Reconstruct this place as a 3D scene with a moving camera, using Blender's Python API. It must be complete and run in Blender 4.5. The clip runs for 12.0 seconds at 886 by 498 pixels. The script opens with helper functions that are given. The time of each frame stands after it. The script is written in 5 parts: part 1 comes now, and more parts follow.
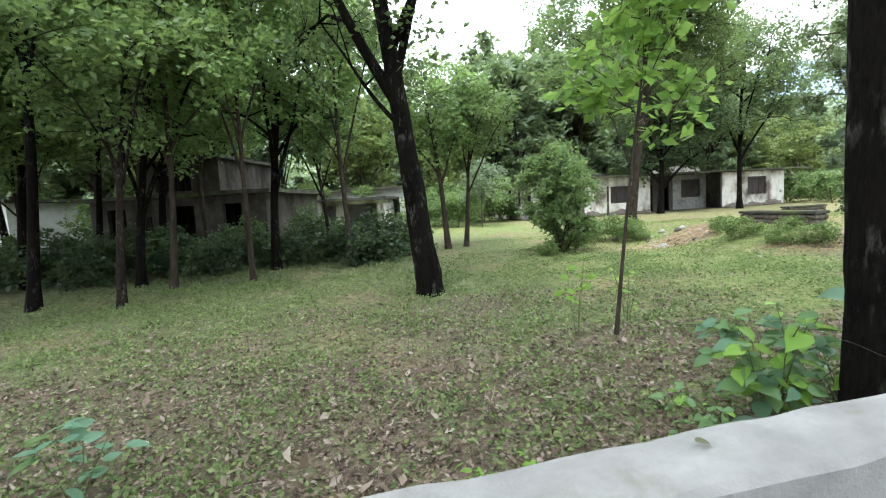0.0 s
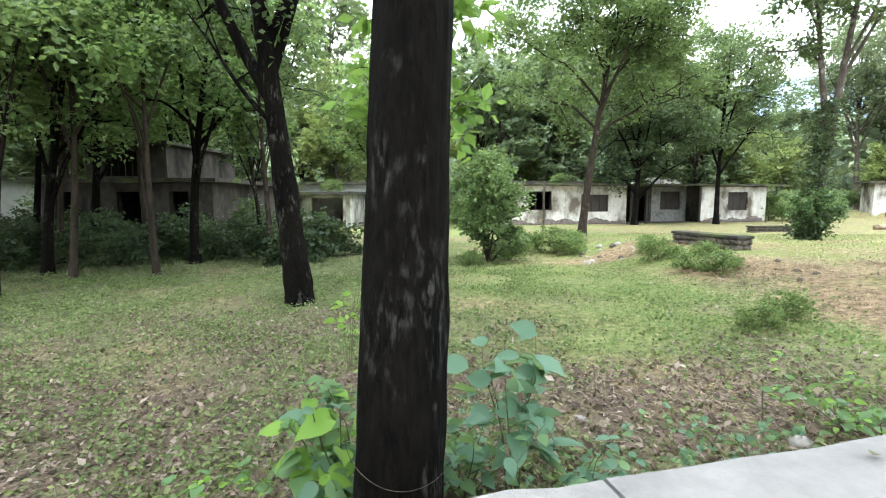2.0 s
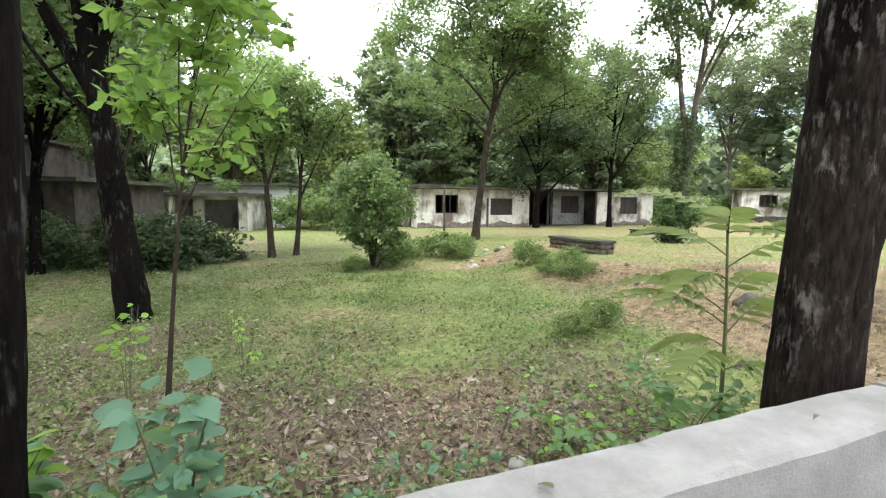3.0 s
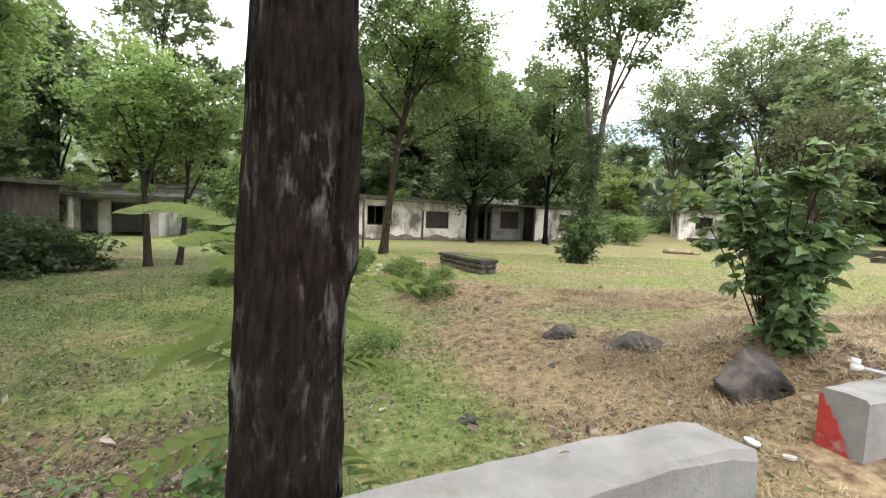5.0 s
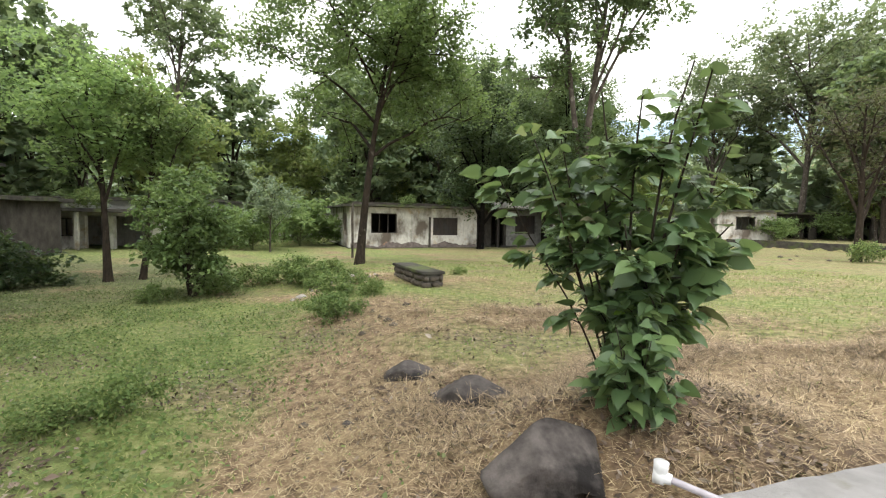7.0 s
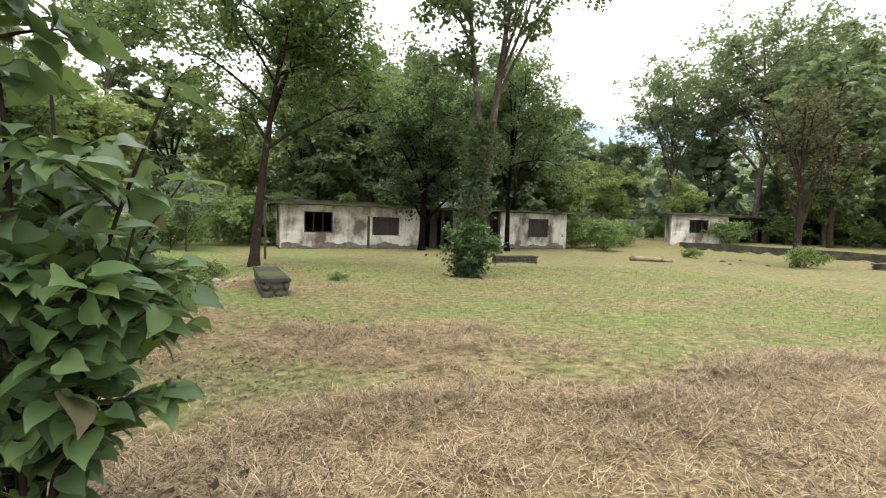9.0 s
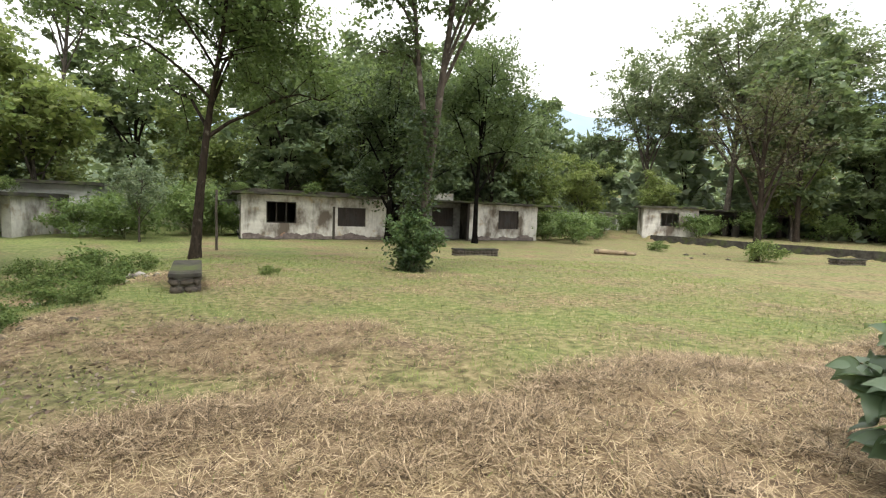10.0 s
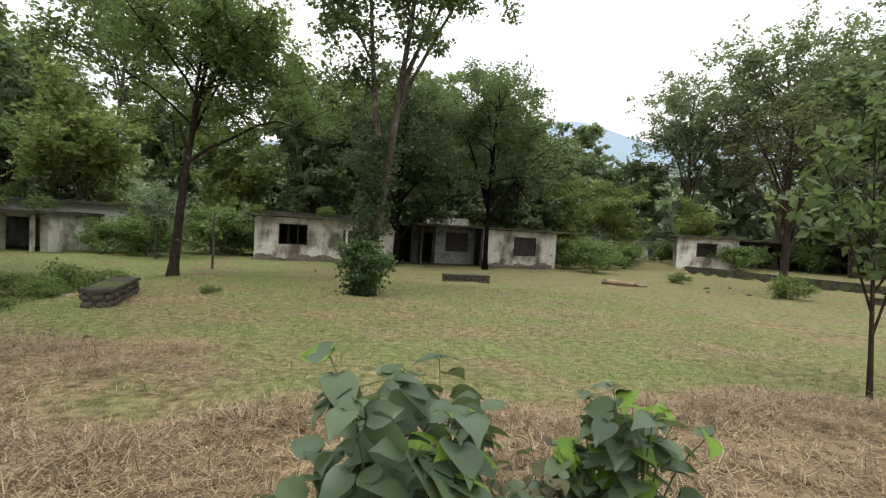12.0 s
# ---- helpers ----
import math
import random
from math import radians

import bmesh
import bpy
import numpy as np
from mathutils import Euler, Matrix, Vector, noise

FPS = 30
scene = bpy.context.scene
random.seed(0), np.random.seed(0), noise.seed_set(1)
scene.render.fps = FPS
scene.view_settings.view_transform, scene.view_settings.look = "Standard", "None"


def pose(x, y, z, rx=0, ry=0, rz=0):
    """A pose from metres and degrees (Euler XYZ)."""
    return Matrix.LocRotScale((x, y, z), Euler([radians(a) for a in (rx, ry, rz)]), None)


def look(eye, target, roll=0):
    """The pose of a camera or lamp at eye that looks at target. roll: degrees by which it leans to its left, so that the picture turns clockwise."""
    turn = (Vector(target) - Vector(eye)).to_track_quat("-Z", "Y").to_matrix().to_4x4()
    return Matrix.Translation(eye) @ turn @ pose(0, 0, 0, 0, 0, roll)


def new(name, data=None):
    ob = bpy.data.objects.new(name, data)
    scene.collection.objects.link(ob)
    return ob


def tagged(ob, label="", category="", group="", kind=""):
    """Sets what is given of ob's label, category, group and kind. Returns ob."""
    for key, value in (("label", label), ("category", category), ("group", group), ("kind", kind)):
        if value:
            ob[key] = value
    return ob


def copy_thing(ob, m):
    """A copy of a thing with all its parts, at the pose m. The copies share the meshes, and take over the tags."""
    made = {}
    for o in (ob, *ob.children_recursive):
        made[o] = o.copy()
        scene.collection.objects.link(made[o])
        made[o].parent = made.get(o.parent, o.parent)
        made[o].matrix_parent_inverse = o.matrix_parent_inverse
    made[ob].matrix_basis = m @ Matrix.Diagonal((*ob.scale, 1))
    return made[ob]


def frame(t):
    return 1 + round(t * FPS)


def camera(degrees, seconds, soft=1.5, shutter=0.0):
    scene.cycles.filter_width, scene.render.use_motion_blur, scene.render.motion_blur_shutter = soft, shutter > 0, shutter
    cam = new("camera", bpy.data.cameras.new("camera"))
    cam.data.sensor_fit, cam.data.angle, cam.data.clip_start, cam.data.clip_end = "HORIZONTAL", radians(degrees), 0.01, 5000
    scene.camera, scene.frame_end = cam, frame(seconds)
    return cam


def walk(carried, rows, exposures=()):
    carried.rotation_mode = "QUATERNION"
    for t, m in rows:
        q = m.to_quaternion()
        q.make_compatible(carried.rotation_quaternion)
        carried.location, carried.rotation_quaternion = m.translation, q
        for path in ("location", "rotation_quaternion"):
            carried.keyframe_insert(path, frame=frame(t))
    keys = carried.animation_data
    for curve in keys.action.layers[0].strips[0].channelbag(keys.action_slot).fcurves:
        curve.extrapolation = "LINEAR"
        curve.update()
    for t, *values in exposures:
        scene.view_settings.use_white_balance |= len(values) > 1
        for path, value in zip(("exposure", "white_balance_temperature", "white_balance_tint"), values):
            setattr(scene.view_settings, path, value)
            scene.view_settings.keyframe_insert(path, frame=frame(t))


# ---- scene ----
cam = camera(87.5, 12.0, soft=1.2)
PATH = [
    (0, (0.089, -0.403, 1.416), (-0.062, 1.582, 1.22), -3.3),
    (0.5, (0.599, -0.236, 1.45), (0.191, 1.712, 1.253), -2.6),
    (1, (1.068, -0.062, 1.479), (0.558, 1.861, 1.27), -2.4),
    (1.5, (1.684, 0.06, 1.513), (1.289, 2.009, 1.301), -1.7),
    (2, (2.268, 0.176, 1.563), (2.1, 2.158, 1.351), -0.1),
    (2.5, (2.838, 0.282, 1.621), (2.854, 2.269, 1.394), -0.1),
    (3, (3.367, 0.363, 1.664), (3.52, 2.347, 1.458), 0.4),
    (3.5, (3.908, 0.47, 1.702), (4.114, 2.451, 1.525), 1.6),
    (5.5, (6.141, 1.071, 1.772), (6.441, 3.042, 1.62), 2.4),
    (6, (6.714, 1.346, 1.799), (6.925, 3.329, 1.639), 2.2),
    (6.5, (7.287, 1.554, 1.804), (7.394, 3.546, 1.656), 1.0),
    (8.5, (9.598, 2.62, 1.832), (9.736, 4.612, 1.721), 1.5),
    (9, (10.261, 2.822, 1.863), (10.455, 4.809, 1.733), 1.7),
    (9.5, (10.849, 2.928, 1.914), (11.061, 4.91, 1.74), 1.1),
    (10, (11.43, 2.965, 1.96), (11.683, 4.942, 1.791), 2.2),
    (10.5, (12.048, 2.964, 1.995), (12.228, 4.951, 1.867), 2.7),
    (11, (12.713, 2.953, 2.016), (12.853, 4.945, 1.912), 3.2),
    (11.5, (13.418, 2.942, 2.043), (13.45, 4.94, 1.969), 3.1),
    (12, (14.092, 2.996, 2.081), (14.11, 4.994, 2.009), 3.3),
]
walk(cam, [(t, look(eye, target, roll)) for t, eye, target, roll in PATH],
    exposures=[(0.0, 1.35, 5750, 5), (0.5, 1.6, 5800, 6), (1.0, 1.75, 5800, 6), (1.5, 1.8, 5750, 6), (2.0, 1.6, 5800, 6), (2.5, 1.5, 5950, 7), (3.5, 1.1, 6200, 9), (5.5, 0.95, 6350, 10), (8.5, 0.64, 6450, 10), (9.5, 0.62, 6500, 10), (10.5, 0.42, 6500, 10), (12.0, 0.0, 6450, 10)])
# ---- world ----
SUN_EL, SUN_AZ = 66.0, 200.0
world = bpy.data.worlds.new("overcast_sky")
scene.world = world
world.use_nodes = True
wn, wl = world.node_tree.nodes, world.node_tree.links
wn.clear()
w_out = wn.new("ShaderNodeOutputWorld")
w_bg = wn.new("ShaderNodeBackground")
w_sky = wn.new("ShaderNodeTexSky")
w_sky.sky_type, w_sky.sun_disc = "NISHITA", False
w_sky.sun_elevation, w_sky.sun_rotation = radians(SUN_EL), radians(SUN_AZ)
w_sky.dust_density, w_sky.air_density = 3.0, 1.0
w_co = wn.new("ShaderNodeTexCoord")
w_no = wn.new("ShaderNodeTexNoise")
w_no.inputs["Scale"].default_value, w_no.inputs["Detail"].default_value = 2.2, 5.0
w_ra = wn.new("ShaderNodeValToRGB")
w_ra.color_ramp.elements[0].position, w_ra.color_ramp.elements[0].color = 0.3, (9.6, 10.0, 10.6, 1)
w_ra.color_ramp.elements[1].position, w_ra.color_ramp.elements[1].color = 0.62, (13.8, 13.6, 13.0, 1)
w_mx = wn.new("ShaderNodeMix")
w_mx.data_type = "RGBA"
w_mx.inputs[0].default_value = 0.88
w_bg.inputs["Strength"].default_value = 0.14
wl.new(w_co.outputs["Generated"], w_no.inputs["Vector"])
wl.new(w_no.outputs["Fac"], w_ra.inputs["Fac"])
wl.new(w_sky.outputs["Color"], w_mx.inputs[6])
wl.new(w_ra.outputs["Color"], w_mx.inputs[7])
# an overcast sky is about twice as bright overhead as near the horizon
w_se = wn.new("ShaderNodeSeparateXYZ")
w_up = wn.new("ShaderNodeMapRange")
w_up.inputs["From Min"].default_value, w_up.inputs["From Max"].default_value = 0.0, 1.0
w_up.inputs["To Min"].default_value, w_up.inputs["To Max"].default_value = 0.62, 1.5
w_gr = wn.new("ShaderNodeVectorMath")
w_gr.operation = "SCALE"
wl.new(w_co.outputs["Generated"], w_se.inputs["Vector"])
wl.new(w_se.outputs["Z"], w_up.inputs["Value"])
wl.new(w_mx.outputs[2], w_gr.inputs[0])
wl.new(w_up.outputs["Result"], w_gr.inputs["Scale"])
wl.new(w_gr.outputs["Vector"], w_bg.inputs["Color"])
wl.new(w_bg.outputs["Background"], w_out.inputs["Surface"])
sun = new("sun", bpy.data.lights.new("sun", "SUN"))
sun.data.energy, sun.data.angle, sun.data.color = 1.4, radians(24), (1.0, 0.97, 0.92)
sun.matrix_world = look((20 * math.sin(radians(SUN_AZ)), 20 * math.cos(radians(SUN_AZ)), 20 * math.tan(radians(SUN_EL))), (0, 0, 0))


# ---- materials ----
def node_mat(name):
    m = bpy.data.materials.new(name)
    m.use_nodes = True
    t = m.node_tree
    b = t.nodes["Principled BSDF"]
    return m, t.nodes, t.links, b


def noise_node(n, l, scale, detail=4.0, stretch=(1, 1, 1), source="Object"):
    co = n.new("ShaderNodeTexCoord")
    mp = n.new("ShaderNodeMapping")
    mp.inputs["Scale"].default_value = stretch
    no = n.new("ShaderNodeTexNoise")
    no.inputs["Scale"].default_value, no.inputs["Detail"].default_value = scale, detail
    no.inputs["Roughness"].default_value = 0.62
    l.new(co.outputs[source], mp.inputs["Vector"])
    l.new(mp.outputs["Vector"], no.inputs["Vector"])
    return no.outputs["Fac"]


def ramp_node(n, l, fac, stops):
    r = n.new("ShaderNodeValToRGB")
    e = r.color_ramp.elements
    while len(e) < len(stops):
        e.new(0.5)
    for k, (p, c) in zip(e, stops):
        k.position, k.color = p, (*c, 1) if len(c) == 3 else c
    if fac is not None:
        l.new(fac, r.inputs["Fac"])
    return r.outputs["Color"]


def mix_node(n, l, fac, a, b, mode="MIX"):
    m = n.new("ShaderNodeMix")
    m.data_type, m.blend_type = "RGBA", mode
    for src, k in ((fac, 0), (a, 6), (b, 7)):
        if isinstance(src, (int, float)):
            m.inputs[k].default_value = src
        elif isinstance(src, tuple):
            m.inputs[k].default_value = (*src, 1)
        else:
            l.new(src, m.inputs[k])
    return m.outputs[2]


def bump_node(n, l, b, height, strength, distance=0.01):
    u = n.new("ShaderNodeBump")
    u.inputs["Strength"].default_value, u.inputs["Distance"].default_value = strength, distance
    l.new(height, u.inputs["Height"])
    l.new(u.outputs["Normal"], b.inputs["Normal"])


def rough_mat(name, dark, light, stain, scale=6.0, rough=0.9, stain_at=(0.52, 0.66), stretch=(1, 1, 1), bump=0.4, fine=60.0, stain_scale=1.4, stain_stretch=(1, 1, 1), depth=0.01):
    """A weathered surface: fine grain between dark and light, and larger stains with a shape of their own."""
    m, n, l, b = node_mat(name)
    base = ramp_node(n, l, noise_node(n, l, scale, 6, stretch), [(0.3, dark), (0.7, light)])
    spots = ramp_node(n, l, noise_node(n, l, stain_scale, 7, stain_stretch), [(stain_at[0], (0, 0, 0)), (stain_at[1], (1, 1, 1))])
    col = mix_node(n, l, spots, base, stain)
    l.new(col, b.inputs["Base Color"])
    b.inputs["Roughness"].default_value = rough
    b.inputs["Specular IOR Level"].default_value = 0.12 if rough > 0.84 else 0.4
    bump_node(n, l, b, noise_node(n, l, fine, 5, stretch), bump, depth)
    return m


def leaf_mat(name, cols, trans=0.35, rough=0.45, dull=0.2):
    m, n, l, b = node_mat(name)
    cols = [tuple((1 - dull) * v + dull * k * (0.3 * c[0] + 0.6 * c[1] + 0.1 * c[2]) for v, k in zip(c, (1.12, 1.0, 0.85))) for c in cols]
    g = n.new("ShaderNodeNewGeometry")
    oi = n.new("ShaderNodeObjectInfo")
    ad = n.new("ShaderNodeMath")
    ad.operation = "MULTIPLY_ADD"
    ad.inputs[1].default_value, ad.inputs[2].default_value = 0.22, 0.0
    l.new(oi.outputs["Random"], ad.inputs[0])
    su = n.new("ShaderNodeMath")
    su.operation = "MULTIPLY_ADD"
    su.inputs[1].default_value = 0.78
    l.new(g.outputs["Random Per Island"], su.inputs[0])
    l.new(ad.outputs[0], su.inputs[2])
    col = ramp_node(n, l, su.outputs[0], [(i / max(1, len(cols) - 1), c) for i, c in enumerate(cols)])
    l.new(col, b.inputs["Base Color"])
    b.inputs["Roughness"].default_value = rough
    b.inputs["Specular IOR Level"].default_value = 0.3
    t = n.new("ShaderNodeBsdfTranslucent")
    wet = mix_node(n, l, 0.5, col, (0.32, 0.42, 0.12))
    l.new(wet, t.inputs["Color"])
    mx = n.new("ShaderNodeMixShader")
    mx.inputs[0].default_value = trans
    l.new(b.outputs[0], mx.inputs[1])
    l.new(t.outputs[0], mx.inputs[2])
    l.new(mx.outputs[0], n["Material Output"].inputs["Surface"])
    return m


def blade_mat(name, cols, trans=0.2):
    return leaf_mat(name, cols, trans, 0.7, 0.0)


def bark_mat(name, dark, light, lichen, damp, sparse):
    """Bark in long vertical streaks, with broken patches of pale lichen and broad dark damp areas."""
    m, n, l, b = node_mat(name)
    streak = noise_node(n, l, 48, 7, (1, 1, 0.22))
    base = ramp_node(n, l, streak, [(0.3, dark), (0.68, light)])
    fleck = ramp_node(n, l, noise_node(n, l, 26, 8, (1, 1, 0.3)), [(0.5, (0, 0, 0)), (0.62, (1, 1, 1))])
    patch = ramp_node(n, l, noise_node(n, l, 3.6, 5, (1, 1, 0.6)), [(sparse - 0.04, (0, 0, 0)), (sparse + 0.08, (1, 1, 1))])
    both = mix_node(n, l, 1.0, fleck, patch, "MULTIPLY")
    wet = ramp_node(n, l, noise_node(n, l, 2.1, 6, (1, 1, 0.5)), [(0.5, (0, 0, 0)), (0.58, (1, 1, 1))])
    col = mix_node(n, l, wet, base, damp)
    col = mix_node(n, l, both, col, lichen)
    l.new(col, b.inputs["Base Color"])
    b.inputs["Roughness"].default_value = 0.95
    b.inputs["Specular IOR Level"].default_value = 0.06
    bump_node(n, l, b, streak, 1.0, 0.02)
    return m


M_BARK_SPOT = bark_mat("lichen_bark", (0.004, 0.003, 0.0024), (0.028, 0.021, 0.017), (0.12, 0.106, 0.094), (0.003, 0.0023, 0.002), 0.52)
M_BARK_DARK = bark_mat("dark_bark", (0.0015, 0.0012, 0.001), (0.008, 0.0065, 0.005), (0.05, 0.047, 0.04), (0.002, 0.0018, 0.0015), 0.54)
M_BARK_MID = rough_mat("brown_bark", (0.014, 0.011, 0.008), (0.05, 0.038, 0.028), (0.14, 0.125, 0.1), 12, 0.95, (0.6, 0.74), (1, 1, 0.3), 0.8, 40, 5.0)
M_BARK_GREY = rough_mat("grey_bark", (0.035, 0.029, 0.023), (0.12, 0.1, 0.082), (0.22, 0.2, 0.17), 10, 0.95, (0.55, 0.7), (1, 1, 0.3), 0.7, 40, 4.0)
M_TWIG = rough_mat("green_stem", (0.05, 0.06, 0.02), (0.12, 0.13, 0.05), (0.1, 0.07, 0.04), 20, 0.8)
M_LEAF = leaf_mat("tree_leaves", [(0.042, 0.085, 0.024), (0.075, 0.14, 0.036), (0.115, 0.195, 0.05), (0.18, 0.26, 0.065)], 0.45)
M_LEAF_DARK = leaf_mat("dark_leaves", [(0.026, 0.056, 0.022), (0.046, 0.09, 0.034), (0.072, 0.125, 0.046), (0.115, 0.175, 0.062)], 0.4)
# leaf green taken down far enough to carry the shade beneath the trees
M_LEAF_SHADE = leaf_mat("shade_dark_leaves", [(0.008, 0.022, 0.009), (0.014, 0.036, 0.013), (0.023, 0.052, 0.019), (0.039, 0.072, 0.026)], 0.3)
M_LEAF_LIGHT = leaf_mat("light_leaves", [(0.081, 0.184, 0.040), (0.127, 0.265, 0.057), (0.184, 0.356, 0.075), (0.276, 0.437, 0.098)], 0.55, 0.45, 0.3)
# greyed and lightened leaf colour standing for haze before the far forest
M_LEAF_FAR = leaf_mat("hazy_far_leaves", [(0.056, 0.095, 0.050), (0.095, 0.151, 0.073), (0.146, 0.207, 0.095), (0.213, 0.269, 0.123)], 0.38, 0.6)
M_LEAF_TEAL = leaf_mat("bluish_weed_leaves", [(0.05, 0.13, 0.075), (0.08, 0.19, 0.115), (0.12, 0.25, 0.15)], 0.4, 0.45)
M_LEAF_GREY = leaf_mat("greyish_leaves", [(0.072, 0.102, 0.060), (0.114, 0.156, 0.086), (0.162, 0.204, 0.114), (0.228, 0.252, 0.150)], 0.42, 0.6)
# paler and greyer green; on the hills this paints the haze
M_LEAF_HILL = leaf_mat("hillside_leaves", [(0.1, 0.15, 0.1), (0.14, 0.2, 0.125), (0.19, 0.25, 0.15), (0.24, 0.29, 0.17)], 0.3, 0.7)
M_LEAF_OLIVE = leaf_mat("olive_leaves", [(0.07, 0.11, 0.025), (0.12, 0.17, 0.035), (0.18, 0.23, 0.045), (0.26, 0.3, 0.06)], 0.45)
M_LEAF_YOUNG = leaf_mat("young_leaves", [(0.077, 0.165, 0.022), (0.132, 0.264, 0.033), (0.209, 0.363, 0.044), (0.286, 0.418, 0.055)], 0.5, 0.45, 0.05)
M_LEAF_SHRUB = leaf_mat("shrub_leaves", [(0.035, 0.081, 0.030), (0.061, 0.128, 0.041), (0.097, 0.182, 0.054), (0.189, 0.270, 0.068)], 0.3, 0.42)
M_LEAF_BROAD = leaf_mat("broad_leaves", [(0.030, 0.058, 0.030), (0.051, 0.094, 0.047), (0.078, 0.129, 0.062), (0.148, 0.203, 0.047)], 0.25, 0.35)
M_LEAF_PLANT = leaf_mat("weed_leaves", [(0.04, 0.11, 0.035), (0.07, 0.17, 0.05), (0.11, 0.22, 0.07), (0.17, 0.28, 0.07)], 0.4, 0.45)
M_LEAF_BROWN = leaf_mat("withered_leaves", [(0.05, 0.045, 0.025), (0.09, 0.075, 0.04), (0.07, 0.09, 0.03)], 0.2, 0.7)
M_GRASS = blade_mat("green_grass", [(0.08, 0.115, 0.03), (0.13, 0.172, 0.045), (0.2, 0.23, 0.066), (0.3, 0.295, 0.115)])
M_WEED = blade_mat("ground_weed_leaves", [(0.035, 0.066, 0.02), (0.08, 0.13, 0.036), (0.13, 0.18, 0.052), (0.2, 0.225, 0.075)], 0.3)
M_STRAW = blade_mat("dry_straw", [(0.033, 0.021, 0.012), (0.165, 0.113, 0.059), (0.341, 0.255, 0.141), (0.484, 0.380, 0.226), (0.627, 0.528, 0.352)], 0.1)
M_STRAW_OLD = blade_mat("old_straw", [(0.024, 0.015, 0.009), (0.115, 0.076, 0.046), (0.270, 0.192, 0.115), (0.459, 0.351, 0.223), (0.675, 0.553, 0.378)], 0.1)
M_LITTER = blade_mat("fallen_leaves", [(0.016, 0.010, 0.008), (0.054, 0.033, 0.025), (0.117, 0.077, 0.058), (0.198, 0.149, 0.117), (0.378, 0.324, 0.270)], 0.1)
def plaster_mat(name, dark, light, mould, streak):
    """Old limewash: blotches of mould, long water streaks, brown patches where the coat has gone."""
    m, n, l, b = node_mat(name)
    base = ramp_node(n, l, noise_node(n, l, 3, 6), [(0.3, dark), (0.7, light)])
    blot = ramp_node(n, l, noise_node(n, l, 0.75, 8, (1, 1, 0.6)), [(0.46, (0, 0, 0)), (0.62, (1, 1, 1))])
    run = ramp_node(n, l, noise_node(n, l, 5, 6, (1, 1, 0.08)), [(0.52, (0, 0, 0)), (0.75, (0.55, 0.55, 0.55))])
    where = ramp_node(n, l, noise_node(n, l, 0.9, 4), [(0.42, (0, 0, 0)), (0.58, (1, 1, 1))])
    tan = ramp_node(n, l, noise_node(n, l, 1.6, 6), [(0.55, (0, 0, 0)), (0.66, (0.8, 0.8, 0.8))])
    col = mix_node(n, l, tan, base, (0.36, 0.28, 0.18))
    col = mix_node(n, l, blot, col, mould)
    col = mix_node(n, l, mix_node(n, l, 1.0, run, where, "MULTIPLY"), col, streak)
    l.new(col, b.inputs["Base Color"])
    b.inputs["Roughness"].default_value = 0.92
    b.inputs["Specular IOR Level"].default_value = 0.12
    bump_node(n, l, b, noise_node(n, l, 40, 5), 0.35, 0.01)
    return m


M_PLASTER = plaster_mat("stained_plaster", (0.46, 0.44, 0.395), (0.62, 0.6, 0.545), (0.12, 0.1, 0.08), (0.06, 0.05, 0.04))
# mould stains, over a base darkened to hold the shade of recesses and trees
M_PLASTER_DARK = rough_mat("shaded_mouldy_plaster", (0.035, 0.031, 0.026), (0.085, 0.075, 0.063), (0.02, 0.018, 0.015), 3, 0.95, (0.48, 0.64), (1, 1, 0.7), 0.4, 50, 0.9, (1, 1, 0.4))
M_PLASTER_FAR = rough_mat("pale_plaster", (0.45, 0.45, 0.43), (0.6, 0.59, 0.57), (0.3, 0.28, 0.24), 3, 0.9, (0.58, 0.72))
M_FOOT = rough_mat("damp_footing", (0.07, 0.058, 0.052), (0.2, 0.165, 0.15), (0.3, 0.17, 0.1), 5, 0.95, (0.64, 0.74), (1, 1, 1), 0.5, 40, 0.8)
M_SLAB = rough_mat("mossy_concrete", (0.025, 0.023, 0.02), (0.08, 0.074, 0.062), (0.07, 0.085, 0.03), 4, 0.95, (0.5, 0.66), (1, 1, 1), 0.5, 35)
M_SLAB_PALE = rough_mat("grey_concrete", (0.12, 0.12, 0.11), (0.24, 0.235, 0.215), (0.06, 0.057, 0.048), 4, 0.9, (0.55, 0.7))
M_WHITEWASH = rough_mat("whitewashed_cement", (0.17, 0.162, 0.155), (0.26, 0.25, 0.238), (0.15, 0.14, 0.11), 5, 0.85, (0.58, 0.76), (1, 1, 1), 0.6, 70, 4.5)
M_WOOD = rough_mat("old_wood", (0.012, 0.009, 0.007), (0.04, 0.029, 0.023), (0.03, 0.028, 0.026), 6, 0.8, (0.5, 0.7), (1, 1, 0.2), 0.4, 40)
M_STONE = rough_mat("rubble_stone", (0.035, 0.03, 0.026), (0.15, 0.125, 0.095), (0.04, 0.038, 0.035), 6, 0.9, (0.5, 0.66), (1, 1, 1), 0.7, 30, 3)
M_BOULDER = rough_mat("boulder_rock", (0.03, 0.026, 0.024), (0.12, 0.105, 0.095), (0.018, 0.016, 0.015), 7, 0.85, (0.5, 0.62), (1, 1, 1), 1.0, 24, 2.2)
M_MORTAR = rough_mat("old_mortar", (0.1, 0.095, 0.08), (0.24, 0.225, 0.19), (0.06, 0.065, 0.03), 8, 0.95)
M_ASPHALT = rough_mat("worn_asphalt", (0.035, 0.035, 0.035), (0.08, 0.078, 0.074), (0.13, 0.11, 0.08), 20, 0.9)
